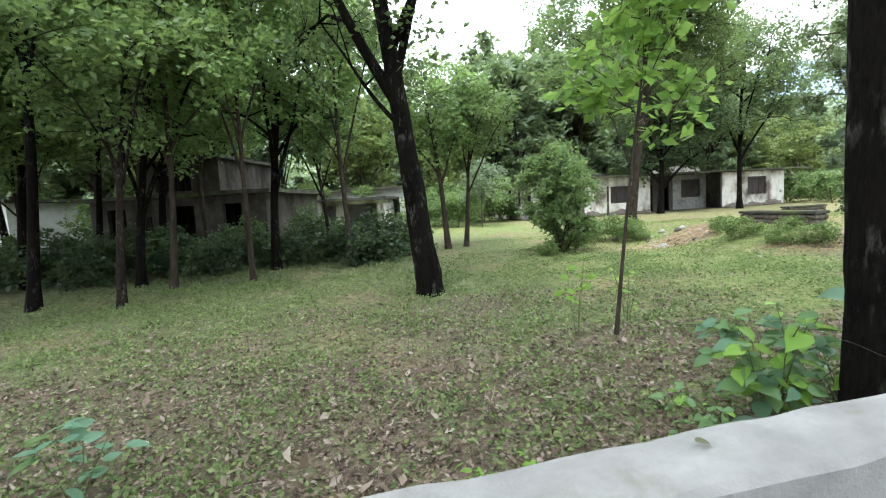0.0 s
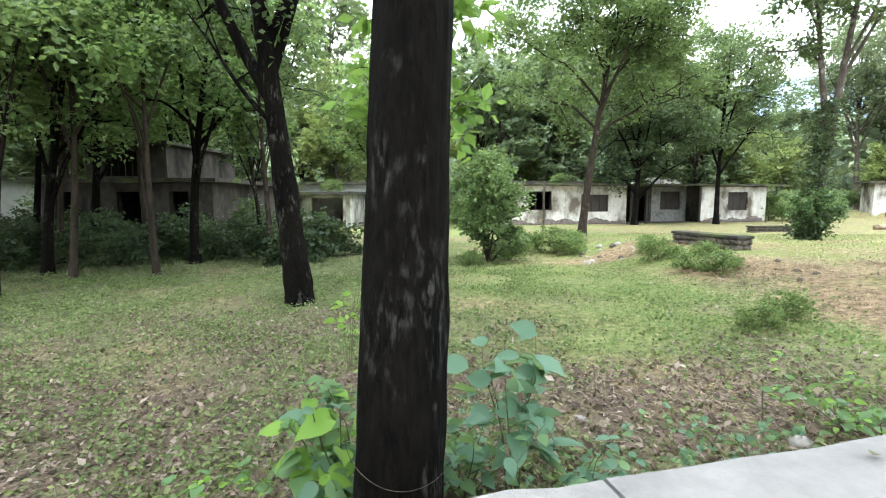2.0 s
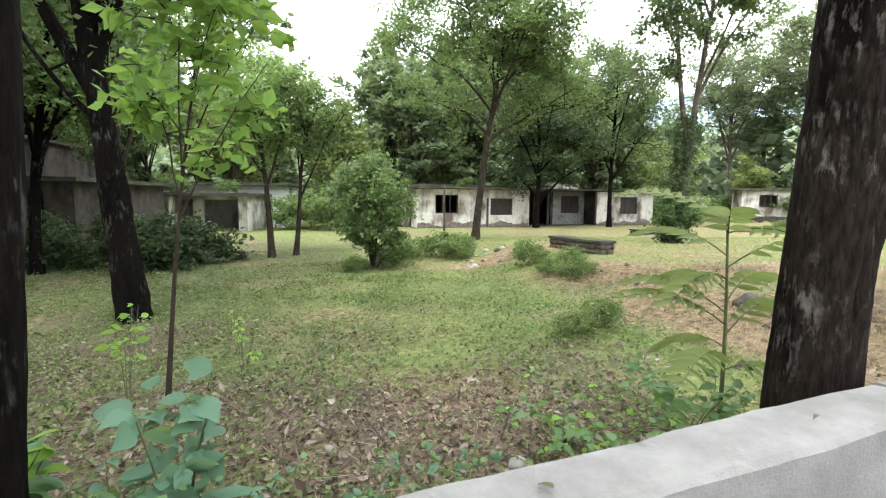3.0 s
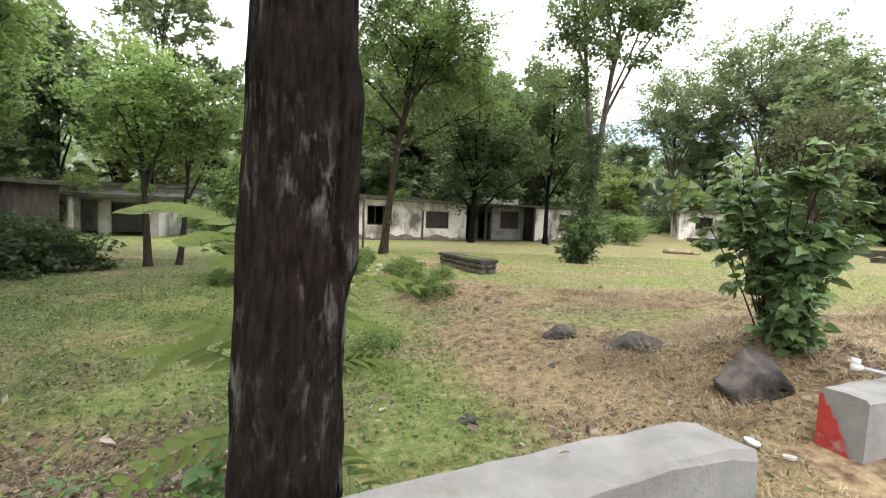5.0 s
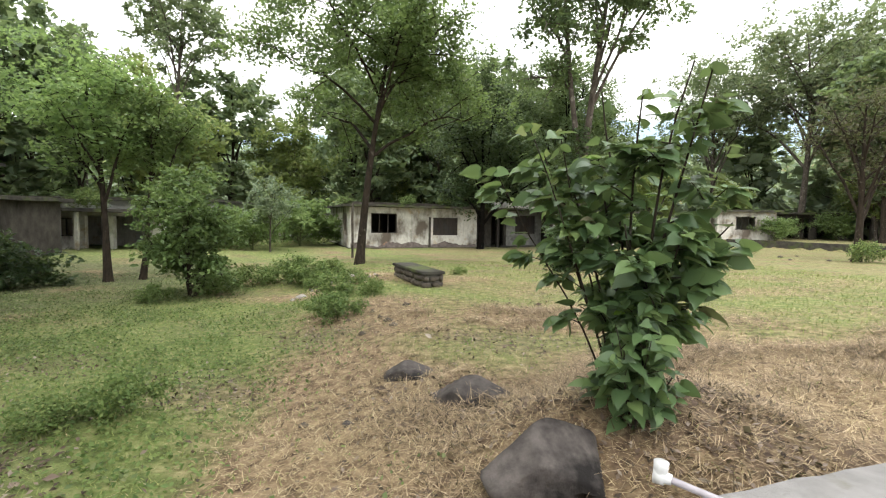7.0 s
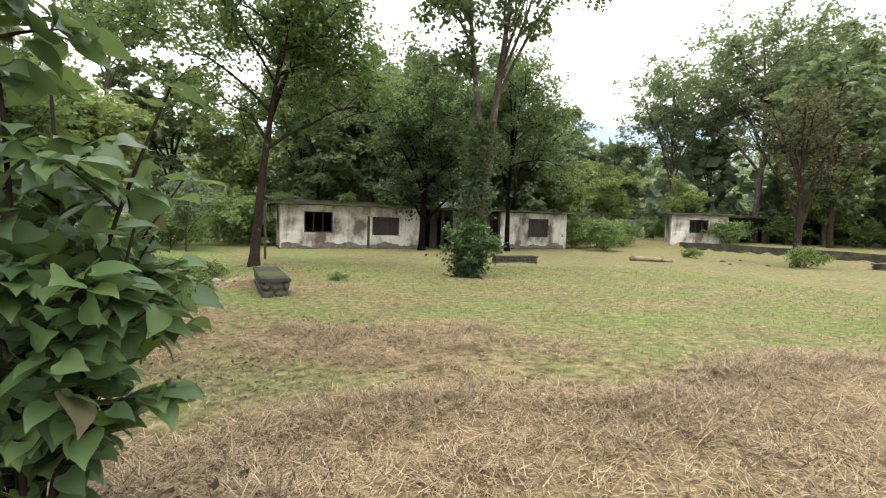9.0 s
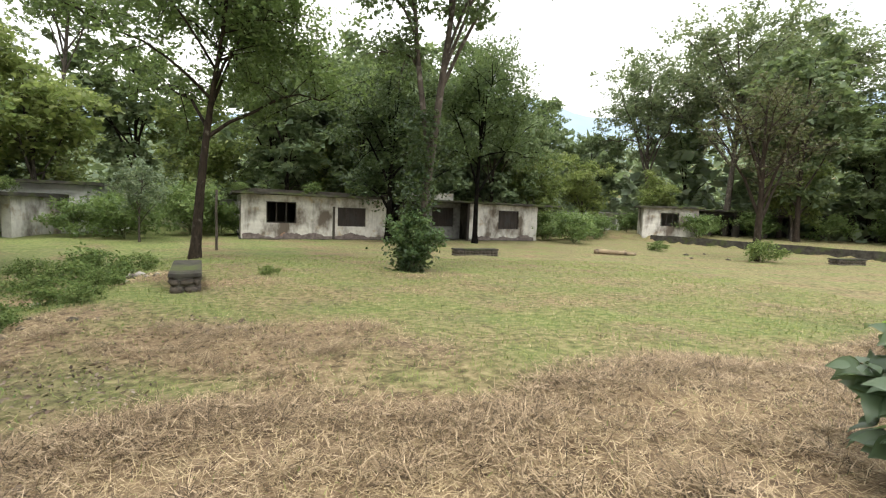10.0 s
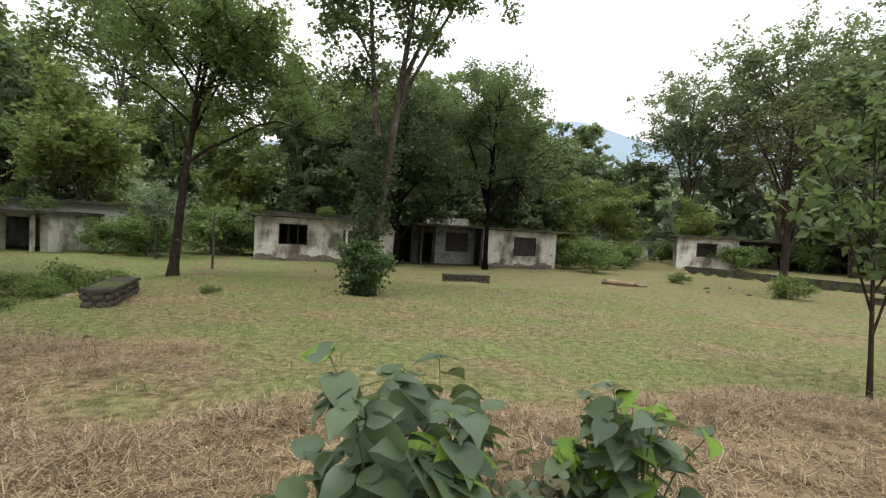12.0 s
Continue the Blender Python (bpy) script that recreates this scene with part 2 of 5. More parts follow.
M_LOG = rough_mat("weathered_log", (0.16, 0.12, 0.075), (0.33, 0.26, 0.17), (0.08, 0.06, 0.045), 6, 0.85, (0.52, 0.68), (0.3, 1, 1), 0.6, 30, 3)


# ---- shape of the ground ----
def ss(a, b, x):
    t = np.clip((x - a) / (b - a), 0, 1)
    return t * t * (3 - 2 * t)


def wall_line(x):
    return 0.72 + 0.25 * x


def land(x, y):
    """Height of the ground: a lower field, a bank, an upper lawn, the road, and hills far off."""
    x, y = np.asarray(x, float), np.asarray(y, float)
    bank = ss(-1.2, 1.2, x - (7.6 - 0.2 * (np.clip(y, 2, 24) - 4)))
    low = 0.25 * ss(-1, 6, x) * (1 - ss(8, 14, y)) + 0.22 * np.exp(-(((y - 2) / 3) ** 2)) * ss(-1, 3, x)
    z = -0.17 + (1 - bank) * low + bank * 0.6 * (1 - 0.95 * ss(11, 26, y)) + 0.3 * ss(8, 13, x) * (1 - ss(5, 11, y)) + 0.15 * ss(14, 26, y)
    z = z - 0.2 * ss(4, 10, -x) * (1 - ss(9, 14, y))
    z = z + 0.48 * ss(0.05, 0.35, x - (33.6 + 0.42 * (38 - y))) * ss(18, 22, y)
    z = z + 0.36 * np.exp(-(((x - 9.15) / 0.85) ** 2 + ((y - 4.4) / 0.6) ** 2)) + 0.16 * np.exp(-(((x - 5.5) / 0.5) ** 2 + ((y - 5.3) / 0.35) ** 2))
    z = z + 0.025 * np.sin(1.7 * x + 0.6 * y) * np.sin(1.3 * y - 0.5 * x) + 0.015 * np.sin(4.1 * x + 1.1) * np.sin(3.7 * y + 0.4)
    road = np.clip(-0.03 + 0.047 * x, -0.6, 1.0)
    near = ss(0.9, -0.3, y - wall_line(np.clip(x, -6, 10.5)))
    z = z * (1 - near) + road * near
    d = np.hypot(x - 7, y - 5)
    return z + 26 * ss(62, 230, d) * ss(-40, 60, y)


def dryness(x, y):
    x, y = np.asarray(x, float), np.asarray(y, float)
    d = 0.3 - 0.22 * ss(4, 0, x) + 0.13 * ss(7.5, 9.5, x) + 0.58 * ss(6.2, 8.4, x + 0.1 * y) * ss(6.7, 5.6, y - 0.19 * (x - 11.2) + 0.3 * np.sin(1.7 * x)) + 0.5 * np.exp(-(((x - 9.7) / 1.7) ** 2 + ((y - 7.7) / 0.9) ** 2)) + 0.4 * np.exp(-(((x - 7.4) / 1.0) ** 2)) * ss(12, 8, y)
    d = d + 0.75 * np.exp(-(((x - 6.3) / 1.5) ** 2 + ((y - 13) / 1.1) ** 2)) + 0.5 * np.exp(-(((x - 7.1) / 0.7) ** 2 + ((y - 9.0) / 1.2) ** 2)) - 0.3 * np.exp(-(((x - 4.6) / 1.8) ** 2 + ((y - 8.5) / 3.2) ** 2))
    d = d - 0.15 * np.exp(-(((x - 16) / 4) ** 2 + ((y - 9) / 1.5) ** 2))
    return d + (0.32 - 0.2 * ss(8, 10, x)) * np.sin(0.9 * x + 1.3 * y) * np.sin(0.7 * y - 0.5 * x + 1) + 0.14 * np.sin(2.3 * x - 1.1) * np.sin(2.9 * y + x)


def mould_and_shade(x, y):
    x, y = np.asarray(x, float), np.asarray(y, float)
    m = 1.15 * ss(5.0, 2.9, y - 0.1 * x) * ss(6.2, 4.0, x) + 0.42 * ss(10.0, 5.0, y) * ss(4.0, 1.0, x) + 0.45 * np.exp(-(((x + 0.6) / 1.6) ** 2 + ((y - 6.6) / 1.4) ** 2))
    # the patch round x 17.8 paints the shade beneath the small tree as soil
    m = m + 0.7 * np.exp(-(((x - 1.5) / 0.7) ** 2 + ((y - 4.1) / 0.5) ** 2)) + 0.6 * np.exp(-(((x - 17.8) / 1.3) ** 2 + ((y - 6.9) / 1.0) ** 2)) + 0.7 * np.exp(-(((x - 9.2) / 1.0) ** 2 + ((y - 4.4) / 0.9) ** 2))
    return m + 0.34 * np.sin(1.9 * x + y) * np.sin(2.1 * y - 0.4 * x)


def shaded_weeds(x, y):
    """Where low weeds and leaf mould under the trees take the place of the mown lawn, in colours darkened for tree
    shade.
    """
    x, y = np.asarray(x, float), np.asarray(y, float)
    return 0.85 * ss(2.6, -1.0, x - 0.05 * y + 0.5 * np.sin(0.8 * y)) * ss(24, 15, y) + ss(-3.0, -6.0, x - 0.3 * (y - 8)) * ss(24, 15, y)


# ---- mesh helpers ----
def mesh_np(name, verts, faces, material, smooth=False):
    """A mesh from arrays: verts (n, 3), faces (m, 3 or 4)."""
    verts, faces = np.asarray(verts, np.float32), np.asarray(faces, np.int32)
    k = faces.shape[1]
    me = bpy.data.meshes.new(name)
    me.vertices.add(len(verts))
    me.vertices.foreach_set("co", verts.ravel())
    me.loops.add(faces.size)
    me.loops.foreach_set("vertex_index", faces.ravel())
    me.polygons.add(len(faces))
    me.polygons.foreach_set("loop_start", np.arange(0, faces.size, k, dtype=np.int32))
    me.polygons.foreach_set("use_smooth", np.full(len(faces), smooth))
    me.update(calc_edges=True)
    me.validate()
    me.materials.append(material)
    return me


def empty(name, m, label, category, group="", kind=""):
    ob = new(name)
    ob.matrix_world = m
    ob.empty_display_size = 0.2
    return tagged(ob, label, category, group, kind)


def child(name, me, parent, label=""):
    ob = new(name, me)
    ob.parent = parent
    return tagged(ob, label)


def bm_mesh(name, bm, material, smooth=False):
    me = bpy.data.meshes.new(name)
    bmesh.ops.recalc_face_normals(bm, faces=bm.faces[:])
    bm.to_mesh(me)
    bm.free()
    me.materials.append(material)
    if smooth:
        me.polygons.foreach_set("use_smooth", np.full(len(me.polygons), True))
    return me


def part(name, bm, material, parent, label="", smooth=False):
    return child(name, bm_mesh(name, bm, material, smooth), parent, label)


def box(bm, x0, x1, y0, y1, z0, z1):
    v = [bm.verts.new(p) for p in ((x0, y0, z0), (x1, y0, z0), (x1, y1, z0), (x0, y1, z0), (x0, y0, z1), (x1, y0, z1), (x1, y1, z1), (x0, y1, z1))]
    for f in ((3, 2, 1, 0), (4, 5, 6, 7), (0, 1, 5, 4), (1, 2, 6, 5), (2, 3, 7, 6), (3, 0, 4, 7)):
        bm.faces.new([v[i] for i in f])


def box_bm(x0, x1, y0, y1, z0, z1, bevel=0.0):
    bm = bmesh.new()
    box(bm, x0, x1, y0, y1, z0, z1)
    if bevel:
        bmesh.ops.bevel(bm, geom=bm.edges[:], offset=bevel, segments=2, affect="EDGES")
    return bm


def roughen(bm, amount, scale, seed=0.0):
    for v in bm.verts:
        v.co += amount * noise.noise_vector(v.co * scale + Vector((seed, seed * 0.7, 3.1)))


def tube(points, radii, sides, cap=True):
    """Rings round a line: verts and quads."""
    p = np.asarray(points, float)
    r = np.asarray(radii, float)
    d = np.gradient(p, axis=0)
    d /= np.linalg.norm(d, axis=1, keepdims=True) + 1e-9
    up = np.where(np.abs(d[:, 2:3]) > 0.95, [[1.0, 0, 0]], [[0, 0, 1.0]])
    a = np.cross(d, up)
    a /= np.linalg.norm(a, axis=1, keepdims=True) + 1e-9
    for i in range(1, len(a)):
        if (a[i] * a[i - 1]).sum() < 0:
            a[i] = -a[i]
    b = np.cross(d, a)
    ang = np.arange(sides) * 2 * np.pi / sides
    ring = a[:, None] * np.cos(ang)[None, :, None] + b[:, None] * np.sin(ang)[None, :, None]
    v = (p[:, None] + ring * r[:, None, None]).reshape(-1, 3)
    i = np.arange(len(p) - 1)[:, None] * sides
    j = np.arange(sides)[None]
    k = (j + 1) % sides
    q = np.stack([i + j, i + k, i + sides + k, i + sides + j], -1).reshape(-1, 4)
    return v, q


def join(pieces):
    vs, fs, n = [], [], 0
    for v, f in pieces:
        vs.append(v)
        fs.append(f + n)
        n += len(v)
    return np.concatenate(vs), np.concatenate(fs)


def unit(v):
    return v / (np.linalg.norm(v, axis=-1, keepdims=True) + 1e-9)


def leaf_cards(pos, size, rng, droop=0.25, width=0.32, flat=0.8, simple=False):
    """Small folded leaves, four points each; three points where they stay far off."""
    n = len(pos)
    d = rng.normal(size=(n, 3))
    d[:, 2] = d[:, 2] * 0.5 - droop
    d = unit(d)
    nor = rng.normal(size=(n, 3)) * 0.6
    nor[:, 2] += flat
    s = unit(np.cross(d, nor))
    nor = unit(np.cross(s, d))
    L = (size * rng.uniform(0.6, 1.3, n))[:, None]
    mid = pos + d * L * 0.45 + nor * L * 0.07
    if simple:
        return np.stack([pos - s * L * width, pos + s * L * width, pos + d * L * 1.1], 1).reshape(-1, 3), np.arange(3 * n).reshape(n, 3)
    v = np.stack([pos, mid + s * L * width, pos + d * L, mid - s * L * width], 1).reshape(-1, 3)
    f = np.arange(4 * n).reshape(n, 4)
    return v, f


def broad_leaves(pos, dirs, size, rng, width=0.36, curl=0.25):
    """Large pointed leaves with a midrib fold, as triangles."""
    n = len(pos)
    d = unit(dirs)
    nor = rng.normal(size=(n, 3)) * 0.55
    nor[:, 2] += 1
    s = unit(np.cross(d, nor))
    nor = unit(np.cross(s, d))
    L = (size * rng.uniform(0.65, 1.2, n))[:, None]
    rows = []
    heart = ((0.0, 0.0, 0.0), (-0.07, 0.6, 0.0), (0.13, 1.0, -0.01), (0.38, 0.97, -0.045), (0.62, 0.7, -0.11), (0.84, 0.3, -0.2), (1.0, 0.0, -0.3))
    lance = ((0.0, 0.0, 0.0), (0.07, 0.55, 0.0), (0.24, 0.95, -0.015), (0.46, 1.0, -0.045), (0.68, 0.74, -0.11), (0.86, 0.36, -0.2), (1.0, 0.0, -0.3))
    for t, w, h in heart if width > 0.375 else lance:
        c = pos + d * L * t + nor * L * h * (curl / 0.25)
        if w == 0:
            rows.append([c])
        else:
            e = s * L * width * w
            rows.append([c - e + nor * L * 0.07, c, c + e + nor * L * 0.07])
    v = np.stack([q for r in rows for q in r], 1)
    tri = [(0, 2, 1), (0, 3, 2)]
    for a in (1, 4, 7, 10):
        for k in (0, 1):
            tri += [(a + k, a + k + 1, a + k + 4), (a + k, a + k + 4, a + k + 3)]
    tri += [(13, 14, 16), (14, 15, 16)]
    f = (np.arange(n)[:, None, None] * v.shape[1] + np.array(tri)[None]).reshape(-1, 3)
    return v.reshape(-1, 3), f


def bezier(a, b, c, n):
    t = np.linspace(0, 1, n)[:, None]
    return (1 - t) ** 2 * a + 2 * t * (1 - t) * b + t * t * c


# ---- ground, road and distance ----
def grid_axis(parts):
    return np.unique(np.round(np.concatenate([np.arange(a, b, s) for a, b, s in parts]), 3))


gx = grid_axis([(-900, -60, 60), (-60, -14, 2.0), (-14, 20, 0.16), (20, 45, 0.5), (45, 90, 3), (90, 961, 60)])
gy = grid_axis([(-900, -20, 60), (-20, 0, 1.5), (0, 12, 0.14), (12, 26, 0.3), (26, 60, 1.0), (60, 140, 4), (140, 961, 60)])
GX, GY = np.meshgrid(gx, gy)
GZ = land(GX, GY)
gv = np.stack([GX.ravel(), GY.ravel(), GZ.ravel()], 1)
gi = np.arange(GX.size).reshape(GX.shape)
gq = np.stack([gi[:-1, :-1].ravel(), gi[:-1, 1:].ravel(), gi[1:, 1:].ravel(), gi[1:, :-1].ravel()], 1)


def ground_material():
    m, n, l, b = node_mat("field_ground")
    at = n.new("ShaderNodeAttribute")
    at.attribute_name = "cover"
    sp = n.new("ShaderNodeSeparateColor")
    l.new(at.outputs["Color"], sp.inputs["Color"])
    n1 = noise_node(n, l, 9, 8)
    n2 = noise_node(n, l, 1.3, 6)
    n3 = noise_node(n, l, 45, 4)
    green = ramp_node(n, l, n1, [(0.3, (0.06, 0.082, 0.025)), (0.5, (0.135, 0.165, 0.05)), (0.72, (0.26, 0.255, 0.11))])
    # weeds and soil, with canopy shade put into the darker tones
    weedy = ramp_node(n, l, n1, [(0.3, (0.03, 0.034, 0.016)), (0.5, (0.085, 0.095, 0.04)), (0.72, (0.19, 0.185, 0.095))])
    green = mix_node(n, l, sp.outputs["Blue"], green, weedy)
    straw = ramp_node(n, l, n1, [(0.32, (0.05, 0.031, 0.019)), (0.5, (0.185, 0.128, 0.076)), (0.7, (0.35, 0.265, 0.16))])
    soil = ramp_node(n, l, n3, [(0.3, (0.05, 0.036, 0.028)), (0.55, (0.13, 0.095, 0.072)), (0.75, (0.24, 0.19, 0.15))])
    ad = n.new("ShaderNodeMath")
    ad.operation = "ADD"
    l.new(sp.outputs["Red"], ad.inputs[0])
    l.new(n2, ad.inputs[1])
    half = n.new("ShaderNodeMath")
    half.operation = "MULTIPLY"
    half.inputs[1].default_value = 0.5
    l.new(ad.outputs[0], half.inputs[0])
    f1 = ramp_node(n, l, half.outputs[0], [(0.32, (0, 0, 0)), (0.62, (1, 1, 1))])
    c = mix_node(n, l, f1, green, straw)
    a2 = n.new("ShaderNodeMath")
    a2.operation = "MULTIPLY"
    l.new(sp.outputs["Green"], a2.inputs[0])
    l.new(ramp_node(n, l, noise_node(n, l, 3.2, 6), [(0.36, (0.15, 0.15, 0.15)), (0.6, (1, 1, 1))]), a2.inputs[1])
    c = mix_node(n, l, a2.outputs[0], c, soil)
    l.new(c, b.inputs["Base Color"])
    b.inputs["Roughness"].default_value = 0.95
    b.inputs["Specular IOR Level"].default_value = 0.2
    bump_node(n, l, b, n3, 0.8, 0.03)
    return m


ground_me = mesh_np("ground", gv, gq, ground_material(), True)
cover = ground_me.color_attributes.new("cover", "FLOAT_COLOR", "POINT")
cc = np.ones((len(gv), 4), np.float32)
cc[:, 0] = np.clip(dryness(gv[:, 0], gv[:, 1]), 0, 1)
cc[:, 1] = np.clip(mould_and_shade(gv[:, 0], gv[:, 1]), 0, 1)
cc[:, 2] = np.clip(shaded_weeds(gv[:, 0], gv[:, 1]), 0, 1)
cover.data.foreach_set("color", cc.ravel())
tagged(new("ground", ground_me), "mown grassy ground with straw and bare soil patches", "ground", kind="structure")

# the road on which one walks, beside the low wall
rx = np.linspace(-30, 40, 141)
ry = np.linspace(0, 1, 9)
RX, RT = np.meshgrid(rx, ry)
edge = wall_line(np.clip(RX, -6, 10.5)) - 0.35
RY = edge - 6 * RT
RZ = np.clip(-0.03 + 0.047 * RX, -0.6, 1.0) + 0.012
ri = np.arange(RX.size).reshape(RX.shape)
tagged(new("road", mesh_np("road", np.stack([RX.ravel(), RY.ravel(), RZ.ravel()], 1),
    np.stack([ri[:-1, :-1].ravel(), ri[1:, :-1].ravel(), ri[1:, 1:].ravel(), ri[:-1, 1:].ravel()], 1), M_ASPHALT, True)), "worn grey asphalt lane", "road", kind="structure")


def mountain():
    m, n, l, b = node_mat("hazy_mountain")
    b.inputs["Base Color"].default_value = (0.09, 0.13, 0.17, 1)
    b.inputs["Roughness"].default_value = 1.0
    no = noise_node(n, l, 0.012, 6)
    # distance haze is painted here as a pale blue glow of the ridge
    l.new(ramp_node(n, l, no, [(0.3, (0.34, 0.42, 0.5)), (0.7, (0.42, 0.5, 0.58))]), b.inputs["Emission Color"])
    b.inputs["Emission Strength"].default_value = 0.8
    az = np.radians(np.linspace(-70, 70, 90))
    crest = 820 * np.tan(np.radians(10.5 + 2.0 * np.sin(3.1 * az + 0.6) + 1.1 * np.sin(9 * az) + 0.5 * np.sin(23 * az + 1)))
    rows = []
    for k, (dist, h) in enumerate(((560, 0.0), (640, 0.45), (720, 0.8), (800, 1.0))):
        rows.append(np.stack([dist * np.sin(az), dist * np.cos(az), crest * h - 2], 1))
    v = np.concatenate(rows)
    i = np.arange(len(v)).reshape(4, -1)
    f = np.stack([i[:-1, :-1].ravel(), i[:-1, 1:].ravel(), i[1:, 1:].ravel(), i[1:, :-1].ravel()], 1)
    tagged(new("backdrop", mesh_np("backdrop", v, f, m, True)), "forested mountain ridge far off, blue haze painted as a glow", "mountain", kind="structure")


mountain()


# ---- low wall beside the road ----
def parapet(name, x0, x1, line, top, thick, base_drop, label, rough=0.012, seed=1.0, broken=0.0):
    """A cement wall along the road: line(x) is its far edge, top(x) its height."""
    n = max(6, int((x1 - x0) / 0.12))
    bm = bmesh.new()
    rings = []
    for i in range(n + 1):
        x = x0 + (x1 - x0) * i / n
        y, z = line(x), top(x)
        b = 0.018
        prof = [(0, z - base_drop), (0, z - b), (-b, z), (-thick * 0.5, z + 0.004), (-thick + b, z), (-thick, z - b), (-thick, z - base_drop)]
        rings.append([bm.verts.new((x + dy * -0.24, y + dy, zz)) for dy, zz in prof])
    for a, c in zip(rings, rings[1:]):
        for k in range(len(a) - 1):
            bm.faces.new((a[k], c[k], c[k + 1], a[k + 1]))
    bm.faces.new(rings[0][::-1])
    bm.faces.new(rings[-1])
    for v in bm.verts:
        v.co += rough * noise.noise_vector(v.co * 5 + Vector((seed, 0, 0))) * Vector((0.4, 0.8, 0.8)).length / 1.2
        e = max(0.0, 1 - (x1 - v.co.x) / 0.4)
        if broken and e > 0:
            v.co.z -= broken * e * (0.5 + noise.noise(v.co * 14 + Vector((seed, 2, 0))))
            v.co.x += 0.5 * broken * e * noise.noise(v.co * 11)
    return tagged(new(name, bm_mesh(name, bm, M_WHITEWASH)), label, "wall", kind="structure")


PAR_TOP = lambda x: 0.72 + 0.045 * x
parapet("parapet_wall_1", -7.0, 2.58, wall_line, PAR_TOP, 0.24, 1.1, "low whitewashed cement parapet along the lane", seed=1)
parapet("parapet_wall_2", 2.59, 5.22, wall_line, PAR_TOP, 0.24, 1.1, "low whitewashed cement parapet along the lane", seed=4)
parapet("parapet_wall_3", 5.23, 6.82, wall_line, PAR_TOP, 0.24, 1.1, "broken end of low whitewashed cement parapet", seed=7, broken=0.05)


# ---- houses ----
def wall_run(parent, x0, x1, y0, y1, z0, z1, openings, material, name="wall", label=""):
    """A wall along local x with openings (x0, x1, z0, z1) cut through."""
    bm = bmesh.new()
    xs = sorted({x0, x1, *[v for o in openings for v in o[:2]]})
    for a, b in zip(xs, xs[1:]):
        cuts = sorted(o[2:] for o in openings if o[0] <= a + 1e-6 and o[1] >= b - 1e-6)
        z = z0
        for lo, hi in cuts:
            if lo > z + 1e-4:
                box(bm, a, b, y0, y1, z, lo)
            z = hi
        if z < z1 - 1e-4:
            box(bm, a, b, y0, y1, z, z1)
    bmesh.ops.remove_doubles(bm, verts=bm.verts[:], dist=1e-4)
    return part(name, bm, material, parent, label)


def side_run(parent, x0, x1, y0, y1, z0, z1, openings, material, label=""):
    bm = bmesh.new()
    ys = sorted({y0, y1, *[v for o in openings for v in o[:2]]})
    for a, b in zip(ys, ys[1:]):
        cuts = sorted(o[2:] for o in openings if o[0] <= a + 1e-6 and o[1] >= b - 1e-6)
        z = z0
        for lo, hi in cuts:
            if lo > z + 1e-4:
                box(bm, x0, x1, a, b, z, lo)
            z = hi
        if z < z1 - 1e-4:
            box(bm, x0, x1, a, b, z, z1)
    bmesh.ops.remove_doubles(bm, verts=bm.verts[:], dist=1e-4)
    return part("side_wall", bm, material, parent, label)


def window(parent, x0, x1, y, z0, z1, bars=2, shut=False):
    """A wooden window set in the wall's opening: frame, mullions, and shutters if closed."""
    bm = bmesh.new()
    t = 0.055
    box(bm, x0, x1, y, y + 0.09, z0, z0 + t)
    box(bm, x0, x1, y, y + 0.09, z1 - t, z1)
    box(bm, x0, x0 + t, y + 0.002, y + 0.088, z0 + t, z1 - t)
    box(bm, x1 - t, x1, y + 0.002, y + 0.088, z0 + t, z1 - t)
    fr = part("window", bm, M_WOOD, parent, "dark weathered wooden window frame")
    w = (x1 - x0) / (bars + 1)
    for i in range(1, bars + 1):
        part("mullion", box_bm(x0 + w * i - 0.03, x0 + w * i + 0.03, y + 0.01, y + 0.08, z0 + t, z1 - t, 0.006), M_WOOD, fr)
    if shut:
        for i in range(bars + 1):
            a, b = x0 + w * i + 0.034, x0 + w * (i + 1) - 0.034
            a = max(a, x0 + t + 0.004)
            b = min(b, x1 - t - 0.004)
            part("shutter", box_bm(a, b, y + 0.03, y + 0.06, z0 + t + 0.004, z1 - t - 0.004, 0.006), M_WOOD, fr)
    return fr


def slab_bm(x0, x1, y0, y1, z0, z1, seed):
    bm = bmesh.new()
    nx, ny = max(2, int((x1 - x0) / 0.5)), max(2, int((y1 - y0) / 0.6))
    bmesh.ops.create_grid(bm, x_segments=nx, y_segments=ny, size=0.5, matrix=Matrix.LocRotScale(((x0 + x1) / 2, (y0 + y1) / 2, z1), None, (x1 - x0, y1 - y0, 1)))
    r = bmesh.ops.extrude_face_region(bm, geom=bm.faces[:])
    for v in r["geom"]:
        if isinstance(v, bmesh.types.BMVert):
            v.co.z = z0
    roughen(bm, 0.05, 1.9, seed)
    return bm


